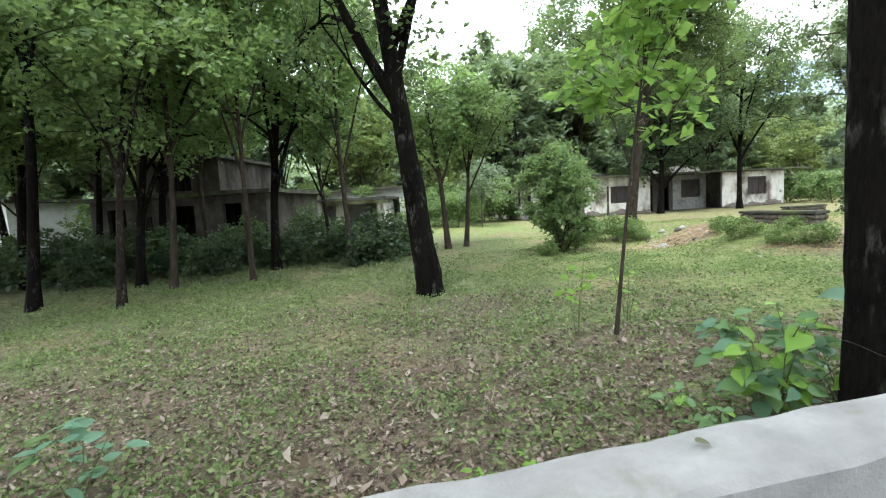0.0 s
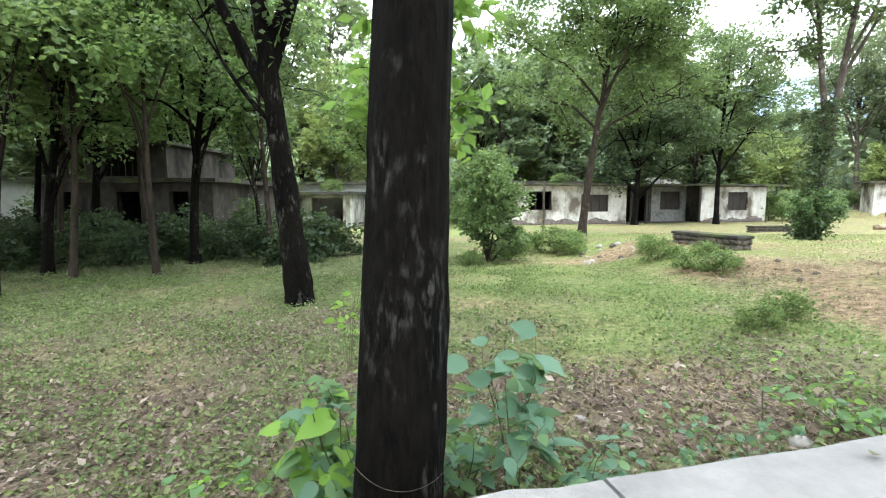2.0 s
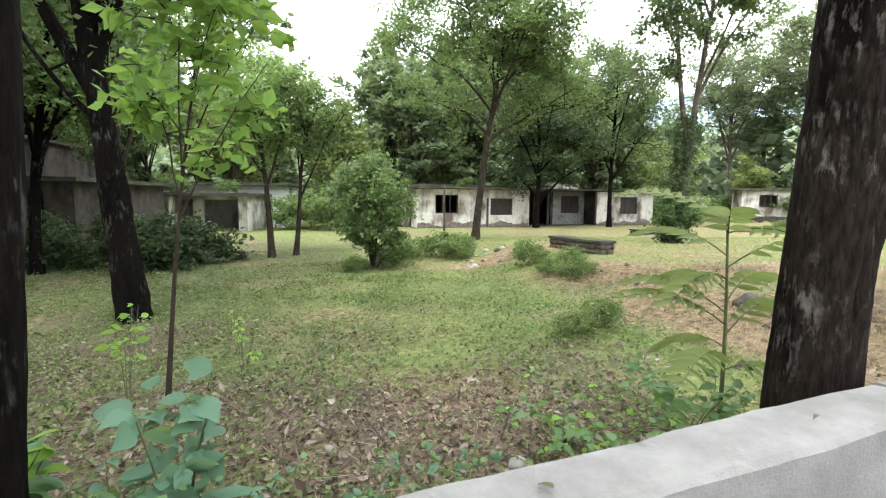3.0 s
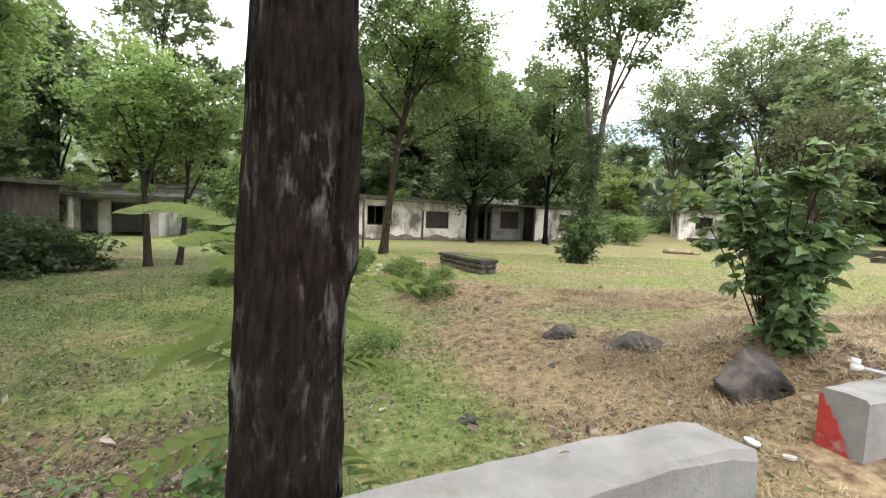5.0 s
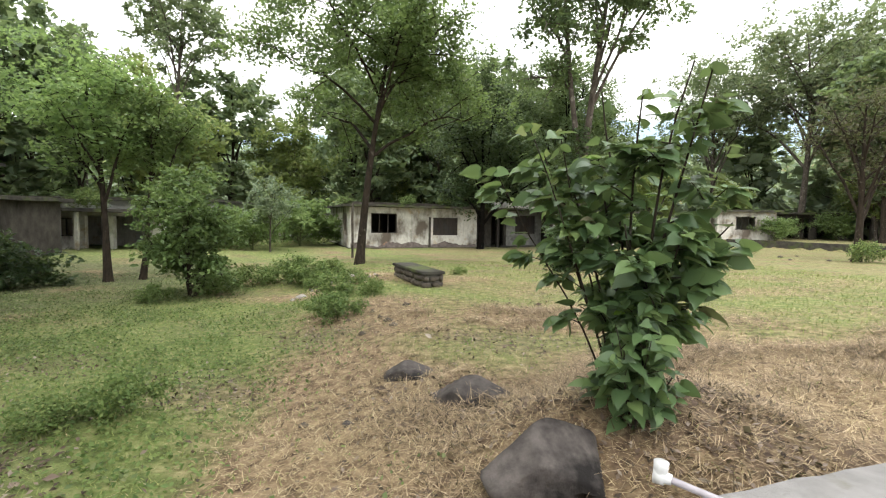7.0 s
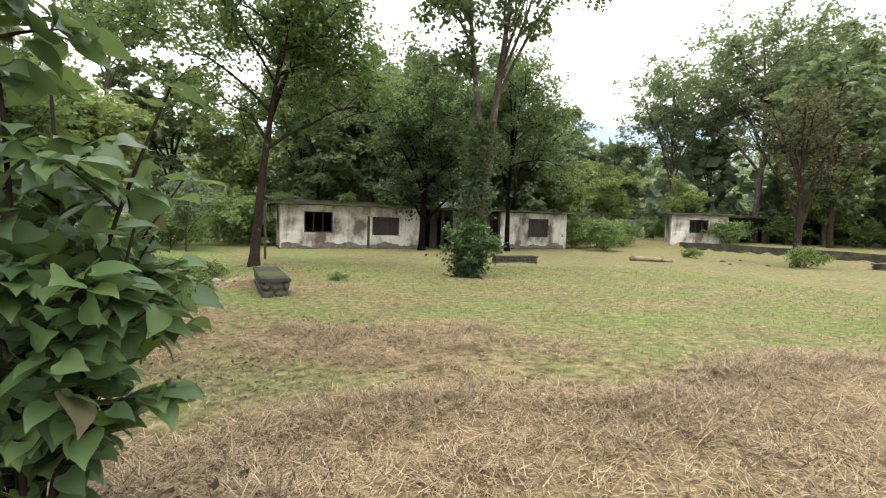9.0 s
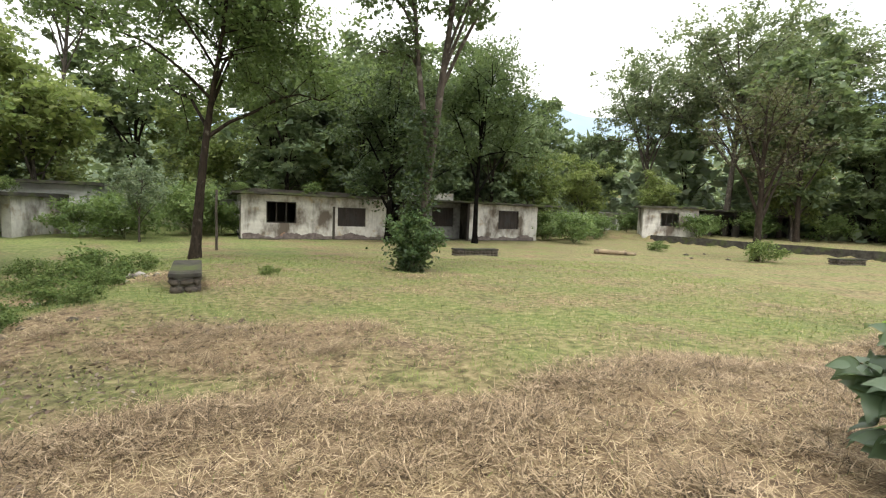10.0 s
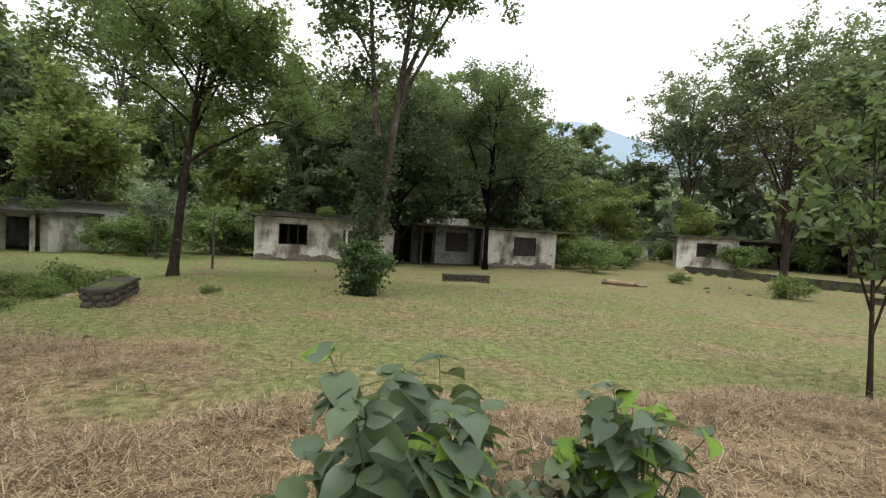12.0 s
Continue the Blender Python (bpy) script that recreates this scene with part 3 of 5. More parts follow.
def main_house():
    h = empty("house", pose(3.9, 28.6, 0, 0, 0, 18.25), "long abandoned single-storey house with stained white plaster", "house", "abandoned houses")
    H = 2.42
    wall_run(h, 0, 8.05, 0, 0.24, -0.3, H, [(1.25, 2.8, 0.9, 2.06), (5.1, 6.75, 0.78, 1.86)], M_PLASTER)
    # recessed and inner walls: the shade in there is put into the dark plaster
    wall_run(h, 9.5, 10.9, 1.3, 1.54, -0.3, H, [(9.75, 10.7, 0, 2.0)], M_PLASTER_DARK, label="mouldy verandah wall with the recess's shade painted in")
    # greyer than the front plaster: verandah shade painted as wall colour
    wall_run(h, 10.902, 13.7, 1.3, 1.54, -0.3, H, [(11.6, 13.2, 0.85, 2.1)], M_SLAB_PALE, label="stained wall at the back of the verandah, shade painted as grey")
    wall_run(h, 13.7, 19.15, 0, 0.24, -0.3, H, [(15.95, 17.6, 0.8, 2.05)], M_PLASTER)
    side_run(h, 0, 0.24, 0.242, 8, -0.3, H, [(1.0, 1.9, 0.0, 2.05), (2.6, 3.5, 0.9, 2.05), (4.2, 5.1, 0.0, 2.05), (5.8, 6.7, 0.9, 2.05)], M_PLASTER)
    side_run(h, 18.91, 19.15, 0.242, 8, -0.3, H, [], M_PLASTER)
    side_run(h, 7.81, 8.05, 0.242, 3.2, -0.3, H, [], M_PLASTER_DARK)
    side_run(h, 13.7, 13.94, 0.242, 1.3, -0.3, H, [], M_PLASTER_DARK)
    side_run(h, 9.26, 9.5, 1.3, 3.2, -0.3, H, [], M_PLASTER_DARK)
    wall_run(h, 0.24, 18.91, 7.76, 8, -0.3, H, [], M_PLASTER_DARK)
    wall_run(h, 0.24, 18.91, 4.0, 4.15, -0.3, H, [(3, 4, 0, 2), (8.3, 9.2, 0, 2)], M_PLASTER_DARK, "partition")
    part("floor_slab", box_bm(-0.1, 19.2, -0.1, 8.1, -0.35, 0.04), M_SLAB, h, "raised cement floor")
    part("roof", slab_bm(-0.45, 9.6, -0.6, 8.4, H + 0.002, H + 0.12, 1), M_SLAB, h, "black mossy flat roof slab")
    part("roof", slab_bm(9.62, 20.7, -0.55, 8.4, H + 0.03, H + 0.14, 5), M_SLAB, h, "black mossy flat roof slab")
    part("roof_parapet", box_bm(10.9, 13.1, 1.2, 3.6, H + 0.17, H + 0.62, 0.02), M_PLASTER, h, "pale raised roof box")
    part("roof_parapet", box_bm(0.0, 9.0, 2.2, 2.4, H + 0.16, H + 0.36, 0.02), M_PLASTER_DARK, h)
    for k, (fx0, fx1) in enumerate(((0.05, 8.0), (13.75, 18.9))):
        foot = bmesh.new()
        cols = 60
        grid = []
        for i in range(cols + 1):
            x = fx0 + (fx1 - fx0) * i / cols
            topz = 0.3 + 0.3 * noise.noise(Vector((x * 0.9, k * 7.0, 0.3))) + 0.12 * noise.noise(Vector((x * 4, k, 2.0)))
            out = 0.035 + 0.03 * noise.noise(Vector((x * 3, 5.0, k)))
            grid.append([foot.verts.new((x, -0.002, topz)), foot.verts.new((x, -out * 0.5, topz - 0.03)), foot.verts.new((x, -out, topz * 0.4)), foot.verts.new((x, -out - 0.02, -0.3))])
        for p, q in zip(grid, grid[1:]):
            for j in range(3):
                foot.faces.new((p[j], p[j + 1], q[j + 1], q[j]))
        part("footing", foot, M_FOOT, h, "damp dark crumbling wall footing")
    window(h, 1.25, 2.8, 0.08, 0.9, 2.06, 2)
    window(h, 5.1, 6.75, 0.08, 0.78, 1.86, 2, True)
    window(h, 11.6, 13.2, 1.38, 0.85, 2.1, 2, True)
    window(h, 15.95, 17.6, 0.08, 0.8, 2.05, 2, True)
    part("buttress", box_bm(4.8, 4.94, -0.07, -0.004, -0.2, 1.9, 0.02), M_PLASTER_DARK, h, "dark water-stained buttress")
    part("post", box_bm(13.5, 13.68, -0.12, 0.05, -0.2, H, 0.02), M_WOOD, h, "dark leaning verandah post")
    part("post", box_bm(9.5, 9.68, 0.0, 0.16, -0.2, H, 0.02), M_WOOD, h)


main_house()


def simple_house(m, L, D, H, openings, roof_out=0.4, wall=M_PLASTER, label="", upper=None, posts=(), verandah=0.0, side=(), pale_roof=False):
    """A flat-roofed house: front wall with openings, closed sides, floor, roof, optional upper storey and verandah."""
    h = empty("house", m, label, "house", "abandoned houses")
    wall_run(h, 0, L, 0, 0.22, -0.6, H, [o[:4] for o in openings], wall)
    side_run(h, 0, 0.22, 0.222, D, -0.6, H, list(side), wall)
    side_run(h, L - 0.22, L, 0.222, D, -0.6, H, list(side), wall)
    wall_run(h, 0.22, L - 0.22, D - 0.22, D, -0.6, H, [], wall)
    part("floor_slab", box_bm(0.02, L - 0.02, 0.02, D - 0.02, -0.6, 0.03), M_SLAB, h)
    part("roof", slab_bm(-roof_out, L + roof_out, -roof_out - verandah, D + roof_out, H + 0.002, H + 0.16, L), M_SLAB_PALE if pale_roof else M_SLAB, h, "mossy flat roof slab")
    for o in openings:
        if o[2] > 0.3:
            window(h, o[0], o[1], 0.07, o[2], o[3], 2 if o[1] - o[0] > 1 else 1, len(o) > 4)
        elif len(o) > 4:
            part("door", box_bm(o[0] + 0.02, o[1] - 0.02, 0.09, 0.14, 0.035, o[3] - 0.02, 0.01), M_WOOD, h, "dark wooden door")
    for px, py in posts:
        part("post", box_bm(px, px + 0.16, py, py + 0.16, -0.4, H, 0.015), wall, h, "white verandah post")
    if upper:
        u0, u1, uh, uo = upper
        z = H + 0.16
        wall_run(h, u0, u1, 0, 0.2, z, z + uh, uo, M_PLASTER_DARK, label="ruined upper storey wall")
        side_run(h, u1 - 0.2, u1, 0.202, D - 1, z, z + uh, [], M_PLASTER_DARK)
        side_run(h, u0, u0 + 0.2, 0.202, D - 1, z, z + uh, [], M_PLASTER_DARK)
        part("upper_roof", slab_bm(u0 - 0.2, u1 + 0.2, -0.25, D - 0.8, z + uh, z + uh + 0.12, 2.2), M_SLAB, h)
        for a, b, lo, hi in uo:
            for i in range(1, 5):
                x = a + (b - a) * i / 5
                part("railing_bar", box_bm(x - 0.015, x + 0.015, 0.08, 0.11, lo, hi), M_WOOD, h)
    return h


simple_house(pose(-14.2, 26.0, -0.1, 0, 0, 0), 9.0, 3.2, 1.95, [(1.2, 2.5, 0.7, 1.6), (3.6, 4.7, 0.7, 1.6), (5.3, 6.2, 0, 1.75), (6.7, 8.6, 0, 1.75)], 0.35, M_PLASTER,
    "whitewashed low front wing of an abandoned house with porch", posts=((8.84, -0.9), (5.4, -0.9)), verandah=0.8)
simple_house(pose(-14.4, 29.25, -0.1, 0, 0, 0), 10.3, 5, 2.62, [(9.2, 9.6, 0.6, 2.1)], 0.45, M_PLASTER_FAR, "white upper block of the abandoned house")
simple_house(pose(-16.5, 34.5, 0, 0, 0, 4), 9.5, 6, 2.5, [(2, 3.2, 0.9, 2.0), (5.4, 6.6, 0.9, 2.0), (7.6, 8.4, 0, 2.0)], 0.5, M_PLASTER_FAR, "white abandoned house behind shrubs", side=((1.5, 2.5, 0.9, 2.0),))
# pale ruin given the dark plaster, so tree shade is in its wall colour
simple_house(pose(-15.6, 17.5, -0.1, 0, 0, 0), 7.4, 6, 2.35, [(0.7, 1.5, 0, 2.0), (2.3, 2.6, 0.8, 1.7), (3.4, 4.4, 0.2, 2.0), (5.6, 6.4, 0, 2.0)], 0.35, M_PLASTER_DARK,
    "two-storey ruin under trees, their shade painted into its walls", upper=(2.2, 5.6, 1.3, [(2.9, 4.4, 2.6, 3.6)]))
simple_house(pose(-31.0, 20.0, -0.1, 0, 0, 0), 9.0, 5, 2.7, [(1.5, 2.4, 1.0, 1.9), (3.4, 4.2, 1.2, 2.0), (6.0, 6.8, 0, 2.0), (7.6, 8.4, 1.0, 1.9)], 0.3, M_PLASTER_FAR, "bright whitewashed house beyond the trees")
simple_house(pose(-6.0, 45.0, 0.05, 0, 0, -3), 5.6, 5, 1.95, [(0.6, 1.4, 0.9, 1.6), (2.2, 3.0, 0.9, 1.6), (4.0, 4.7, 0, 1.75)], 0.4, M_PLASTER_FAR, "small white house far across the field", pale_roof=True)
simple_house(pose(33.0, 39.6, 0.45, 0, 0, -22), 4.2, 3, 2.35, [(1.35, 2.75, 0.85, 1.95)], 0.4, M_PLASTER, "small cream plastered hut with dark window on the terrace")
simple_house(pose(28.6, 49.0, 0.1, 0, 0, 4), 7.6, 5, 2.1, [(1.0, 1.7, 0.5, 1.6), (2.4, 3.1, 0.5, 1.6), (3.8, 4.5, 0.5, 1.6), (5.2, 5.9, 0.5, 1.6), (6.6, 7.2, 0.0, 1.8)], 0.5, M_PLASTER_FAR, "long white house behind shrubs", pale_roof=True)
simple_house(pose(41.0, 43.0, 0.45, 0, 0, -12), 18, 6, 2.3, [(a, a + 1.9, 0.0, 1.95) for a in (0.8, 3.3, 5.8, 8.3, 10.8, 13.3, 15.6)], 0.6, M_PLASTER_DARK, "dark abandoned row house with open verandah")


# ---- trees and bushes ----
def grow(seed, height, r0, fork, crown_r, n_limb, n_leaf, leaf, lean=(0, 0), squash=0.8, sides=9, droop=0.25, low=0.0, subs=7, twigs=5, clump=0.09, wobble=0.12, flare=1.5, top_keep=0.85, width=0.32, rings=14, gnarl=0.0, scar=None, elmin=-0.15, leaders=(), simple=False):
    """Trunk with limbs, and leaves, as arrays. lean: how far the trunk's top stands from its foot."""
    rng = np.random.default_rng(seed)
    n = rings
    t = np.linspace(0, 1, n) ** (1.6 if rings > 20 else 1.0)
    top = height * top_keep
    path = np.stack([lean[0] * t + wobble * np.sin(3.1 * t + rng.uniform(0, 6)) * t, lean[1] * t + wobble * np.sin(2.7 * t + rng.uniform(0, 6)) * t, -0.25 + (top + 0.25) * t], 1)
    rad = r0 * (1 - 0.82 * t ** 0.9) * (1 + (flare - 1) * np.exp(-t * top / 0.28))
    bole, quads = tube(path, rad, sides)
    if gnarl:
        axis = np.repeat(path, sides, axis=0)
        out = bole - axis
        ang = np.arctan2(out[:, 1], out[:, 0])
        h = bole[:, 2]
        k = np.array([noise.noise(Vector((3.2 * math.cos(a), 3.2 * math.sin(a), 1.3 * z + seed))) + 0.6 * noise.noise(Vector((9 * math.cos(a), 9 * math.sin(a), 3.5 * z + seed))) + 0.35 * noise.noise(Vector((20 * math.cos(a), 20 * math.sin(a), 9 * z))) for a, z in zip(ang, h)])
        f = 1 + gnarl * k
        if scar:
            for sa, z0, z1, depth in scar:
                da = np.angle(np.exp(1j * (ang - sa)))
                mask = ss(z0, z0 + 0.12, h) * ss(z1, z1 - 0.2, h)
                f = f - depth * mask * np.exp(-((da / 0.16) ** 2)) + 0.6 * depth * mask * np.exp(-(((np.abs(da) - 0.4) / 0.17) ** 2))
        bole = axis + out * f[:, None]
    wood = [(bole, quads)]
    c = np.array([lean[0] * 0.9, lean[1] * 0.9, (fork + height) / 2 - low])
    ext = np.array([crown_r, crown_r, (height - fork) / 2 * (1 if squash >= 1 else 1) + low])
    tips = []
    axes = [(t, path, rad, fork / top)]
    for z0, dx, dy, zt, k in leaders:
        a = np.array([np.interp(z0, path[:, 2], path[:, q]) for q in range(3)])
        e = np.array([dx, dy, zt])
        line = bezier(a, a * 0.55 + e * 0.45 + np.array([0.12 * (dx - a[0]), 0.12 * (dy - a[1]), 0.0]), e, 12)
        line = line + wobble * 0.4 * np.sin(np.linspace(0, 7, 12) + z0)[:, None] * np.array([1, 0.6, 0]) * np.linspace(0, 1, 12)[:, None]
        ra = np.interp(z0, path[:, 2], rad) * k
        lr = np.linspace(ra, ra * 0.25, 12)
        wood.append(tube(line, lr, max(6, sides // 3)))
        axes.append((np.linspace(0, 1, 12), line, lr, 0.3))
    for i in range(n_limb):
        at, ap, ar, lo = axes[i % len(axes)]
        s = lo + (0.96 - lo) * (i + 0.3) / n_limb
        a = np.array([np.interp(s, at, ap[:, k]) for k in range(3)])
        ra = np.interp(s, at, ar) * 0.62
        az = i * 2.4 + rng.uniform(-0.4, 0.4)
        el = rng.uniform(elmin, 0.9) if i < n_limb - 2 else rng.uniform(0.8, 1.4)
        dv = np.array([np.cos(az) * np.cos(el), np.sin(az) * np.cos(el), np.sin(el)])
        e = c + dv * ext * rng.uniform(0.7, 0.95) if i % len(axes) == 0 else a + dv * ext * rng.uniform(0.45, 0.7)
        e[2] = max(e[2], a[2] - 0.2 * crown_r, 0.12)
        mid = a * 0.5 + e * 0.5 + np.array([0, 0, 0.22 * crown_r])
        limb = bezier(a, mid, e, 7) + rng.normal(size=(7, 3)) * 0.03 * crown_r * np.linspace(0, 1, 7)[:, None]
        wood.append(tube(limb, np.linspace(ra, ra * 0.22, 7), 6 if sides > 6 else 4))
        for j in range(subs):
            u = rng.uniform(0.3, 1.0)
            b = np.array([np.interp(u, np.linspace(0, 1, 7), limb[:, k]) for k in range(3)])
            d2 = rng.normal(size=3)
            d2[2] = d2[2] * 0.6 + 0.25
            d2 = d2 / np.linalg.norm(d2)
            ln = crown_r * rng.uniform(0.28, 0.5)
            e2 = b + d2 * ln
            sub = bezier(b, b + d2 * ln * 0.5 + np.array([0, 0, 0.1 * ln]), e2, 4)
            rb = ra * (1 - 0.7 * u) * 0.5 + 0.004
            wood.append(tube(sub, np.linspace(rb, rb * 0.3, 4), 4 if sides > 6 else 3))
            for k in range(twigs):
                w = rng.uniform(0.3, 1.0)
                b3 = np.array([np.interp(w, np.linspace(0, 1, 4), sub[:, q]) for q in range(3)])
                d3 = unit(rng.normal(size=3) + np.array([0, 0, 0.1]))
                e3 = b3 + d3 * crown_r * rng.uniform(0.1, 0.22)
                tips.append((b3, e3))
                if sides > 6:
                    wood.append(tube(np.stack([b3, (b3 + e3) / 2 + 0.01, e3]), [rb * 0.35 + 0.002, rb * 0.25 + 0.002, 0.002], 3))
    tips = np.array(tips)
    pick = rng.integers(0, len(tips), n_leaf)
    u = rng.uniform(0.2, 1.15, (n_leaf, 1))
    pos = tips[pick, 0] * (1 - u) + tips[pick, 1] * u + rng.normal(size=(n_leaf, 3)) * crown_r * clump * np.array([1, 1, 0.6])
    return join(wood), leaf_cards(pos, leaf, rng, droop, width * (1.25 if simple else 1), 0.8, simple)


def tree(name, x, y, label, bark, leaves, rz=0, group="trees", z=None, **kw):
    w, lv = grow(**kw)
    e = empty(name, pose(x, y, float(land(x, y)) - 0.02 if z is None else z, 0, 0, rz), label, "tree" if "tree" in name or "sapling" in name else "shrub", group)
    child("trunk", mesh_np("trunk", *w, bark, True), e)
    child("crown", mesh_np("crown", *lv, leaves), e)
    return e


def spread(proto, spots, seed, smin=0.85, smax=1.2):
    """Copies of a tree, each turned and scaled in its own way."""
    rng = random.Random(seed)
    for x, y, *k in spots:
        s = (k[0] if k else 1.0) * rng.uniform(smin, smax)
        copy_thing(proto, pose(x, y, float(land(x, y)) - 0.03, rng.uniform(-3, 3), rng.uniform(-3, 3), rng.uniform(0, 360)) @ Matrix.Diagonal((s, s, s * rng.uniform(0.92, 1.1), 1)))


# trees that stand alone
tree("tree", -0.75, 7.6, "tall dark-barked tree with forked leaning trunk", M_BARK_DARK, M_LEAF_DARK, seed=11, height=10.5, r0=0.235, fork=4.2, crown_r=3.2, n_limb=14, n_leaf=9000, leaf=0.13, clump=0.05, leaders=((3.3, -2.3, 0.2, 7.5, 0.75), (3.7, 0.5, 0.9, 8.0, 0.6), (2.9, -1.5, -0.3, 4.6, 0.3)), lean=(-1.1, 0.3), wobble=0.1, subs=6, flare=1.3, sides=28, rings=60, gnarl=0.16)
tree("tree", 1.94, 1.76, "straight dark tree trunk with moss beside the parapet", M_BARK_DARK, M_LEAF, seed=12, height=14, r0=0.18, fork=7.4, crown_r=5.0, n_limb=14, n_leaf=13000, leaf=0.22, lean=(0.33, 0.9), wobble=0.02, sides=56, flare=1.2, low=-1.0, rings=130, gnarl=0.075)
tree("tree", 5.28, 2.39, "thick lichen-spotted tree trunk with scar beside the parapet", M_BARK_SPOT, M_LEAF, seed=13, height=14, r0=0.192, fork=7.6, crown_r=4.0, n_limb=12, n_leaf=9000, leaf=0.2, lean=(0.35, -0.2), wobble=0.02, sides=80, flare=1.3, low=-1.0, rings=150, gnarl=0.1, scar=((-0.55, 1.25, 2.05, 0.34), (-1.5, 0.85, 1.2, 0.16), (-1.0, 0.8, 1.15, 0.14)))
tree("tree", 5.86, 17.4, "slender tree with wide airy green crown", M_BARK_MID, M_LEAF, seed=21, height=9.6, r0=0.16, fork=3.6, crown_r=4.1, n_limb=16, n_leaf=36000, leaf=0.13, lean=(0.9, 0.0), wobble=0.2, low=0.5, clump=0.045, subs=8, twigs=6, elmin=-0.5)
ivy = tree("tree", 12.1, 15.1, "tall sparse grey tree wrapped with climbing leaves", M_BARK_GREY, M_LEAF_DARK, seed=22, height=11.8, r0=0.16, fork=4.8, crown_r=2.7, n_limb=18, n_leaf=15000, leaf=0.14, lean=(1.5, 0.1), wobble=0.2, subs=8, clump=0.04, droop=0.5, leaders=((2.9, -0.45, 0.2, 10.2, 0.85), (5.2, 2.0, -0.5, 9.4, 0.6)), elmin=-0.35)
vr = np.random.default_rng(77)
vt = vr.random(5200) ** 1.4 * 4.2
va = vr.uniform(0, 6.28, 5200)
vd = 0.1 + np.abs(vr.normal(0, 0.26, 5200)) * (0.5 + 0.7 * np.abs(np.sin(2.3 * vt)))
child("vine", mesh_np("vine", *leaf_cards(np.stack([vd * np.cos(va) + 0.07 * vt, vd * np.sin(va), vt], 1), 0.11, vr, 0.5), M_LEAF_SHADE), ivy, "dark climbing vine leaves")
tree("sapling", 1.38, 4.17, "thin young sapling with bright green leaf clusters", M_BARK_MID, M_LEAF_YOUNG, seed=23, height=3.9, r0=0.024, fork=1.6, crown_r=0.75, n_limb=11, n_leaf=900, leaf=0.15, lean=(0.4, 0.05), wobble=0.05, subs=4, twigs=3, clump=0.11, sides=8)
tree("tree", 18.65, 7.7, "small young tree with large drooping leaves", M_BARK_MID, M_LEAF_DARK, seed=24, height=3.3, r0=0.03, fork=0.8, crown_r=0.85, n_limb=9, n_leaf=1000, leaf=0.14, lean=(-0.2, 0), wobble=0.08, droop=0.7)
tree("tree", -0.9, 15.3, "slim grey tree with light crown", M_BARK_MID, M_LEAF_LIGHT, seed=25, height=6.5, r0=0.12, fork=2.2, crown_r=2.0, n_limb=8, n_leaf=5500, leaf=0.15, lean=(-0.5, 0.2), wobble=0.15)
tree("tree", -0.35, 15.9, "slim crooked tree leaning aside", M_BARK_MID, M_LEAF, seed=26, height=5.6, r0=0.1, fork=1.9, crown_r=1.8, n_limb=8, n_leaf=4500, leaf=0.15, lean=(0.6, 0.2), wobble=0.2)
tree("bush", 2.45, 13.0, "dense upright green bush with many stems", M_BARK_MID, M_LEAF, seed=27, height=3.1, r0=0.05, fork=0.08, crown_r=1.15, n_limb=26, n_leaf=11000, leaf=0.115, wobble=0.1, subs=6, twigs=3, low=0.1, elmin=-1.1)

tree("bush", 0.4, 25.5, "tall shrub with pale greyish-green leaves before the houses", M_BARK_GREY, M_LEAF_HILL, seed=28, height=3.7, r0=0.05, fork=0.9, crown_r=1.5, n_limb=11, n_leaf=3600, leaf=0.13, wobble=0.1, subs=5, twigs=3, clump=0.07, sides=6)

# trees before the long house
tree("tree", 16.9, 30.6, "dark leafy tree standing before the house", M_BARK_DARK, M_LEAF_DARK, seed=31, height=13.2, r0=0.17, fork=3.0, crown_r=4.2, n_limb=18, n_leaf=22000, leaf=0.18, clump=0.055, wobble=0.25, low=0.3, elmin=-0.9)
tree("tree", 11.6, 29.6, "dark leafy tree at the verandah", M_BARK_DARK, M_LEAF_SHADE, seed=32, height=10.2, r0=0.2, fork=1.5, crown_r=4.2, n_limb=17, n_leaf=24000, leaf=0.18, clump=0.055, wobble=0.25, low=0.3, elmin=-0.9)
tree("tree", 29.5, 23.5, "half-bare brownish tree with vines", M_BARK_MID, M_LEAF_BROWN, seed=33, height=9.0, r0=0.2, fork=1.8, crown_r=3.2, n_limb=13, n_leaf=3600, clump=0.05, leaf=0.16, wobble=0.3, subs=9, twigs=7)

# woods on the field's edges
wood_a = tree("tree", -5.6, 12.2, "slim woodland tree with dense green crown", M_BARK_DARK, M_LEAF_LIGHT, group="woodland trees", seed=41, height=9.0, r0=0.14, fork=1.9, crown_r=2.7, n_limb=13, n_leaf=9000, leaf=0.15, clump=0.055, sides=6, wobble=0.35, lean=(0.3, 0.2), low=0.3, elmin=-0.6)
wood_b = tree("tree", -3.4, 12.3, "thin tall woodland tree with high crown", M_BARK_MID, M_LEAF_LIGHT, group="woodland trees", seed=42, height=10.0, r0=0.085, fork=2.5, crown_r=2.4, n_limb=13, n_leaf=9000, leaf=0.145, clump=0.055, sides=6, wobble=0.35, lean=(-0.3, 0.1), low=0.3, elmin=-0.5)
wood_c = tree("tree", -6.9, 8.0, "crooked pale-barked woodland tree", M_BARK_SPOT, M_LEAF, group="woodland trees", seed=43, height=7.5, r0=0.09, fork=2.0, crown_r=2.6, n_limb=11, n_leaf=9000, leaf=0.14, clump=0.055, sides=6, wobble=0.35, lean=(0.5, 0.3), low=0.3)
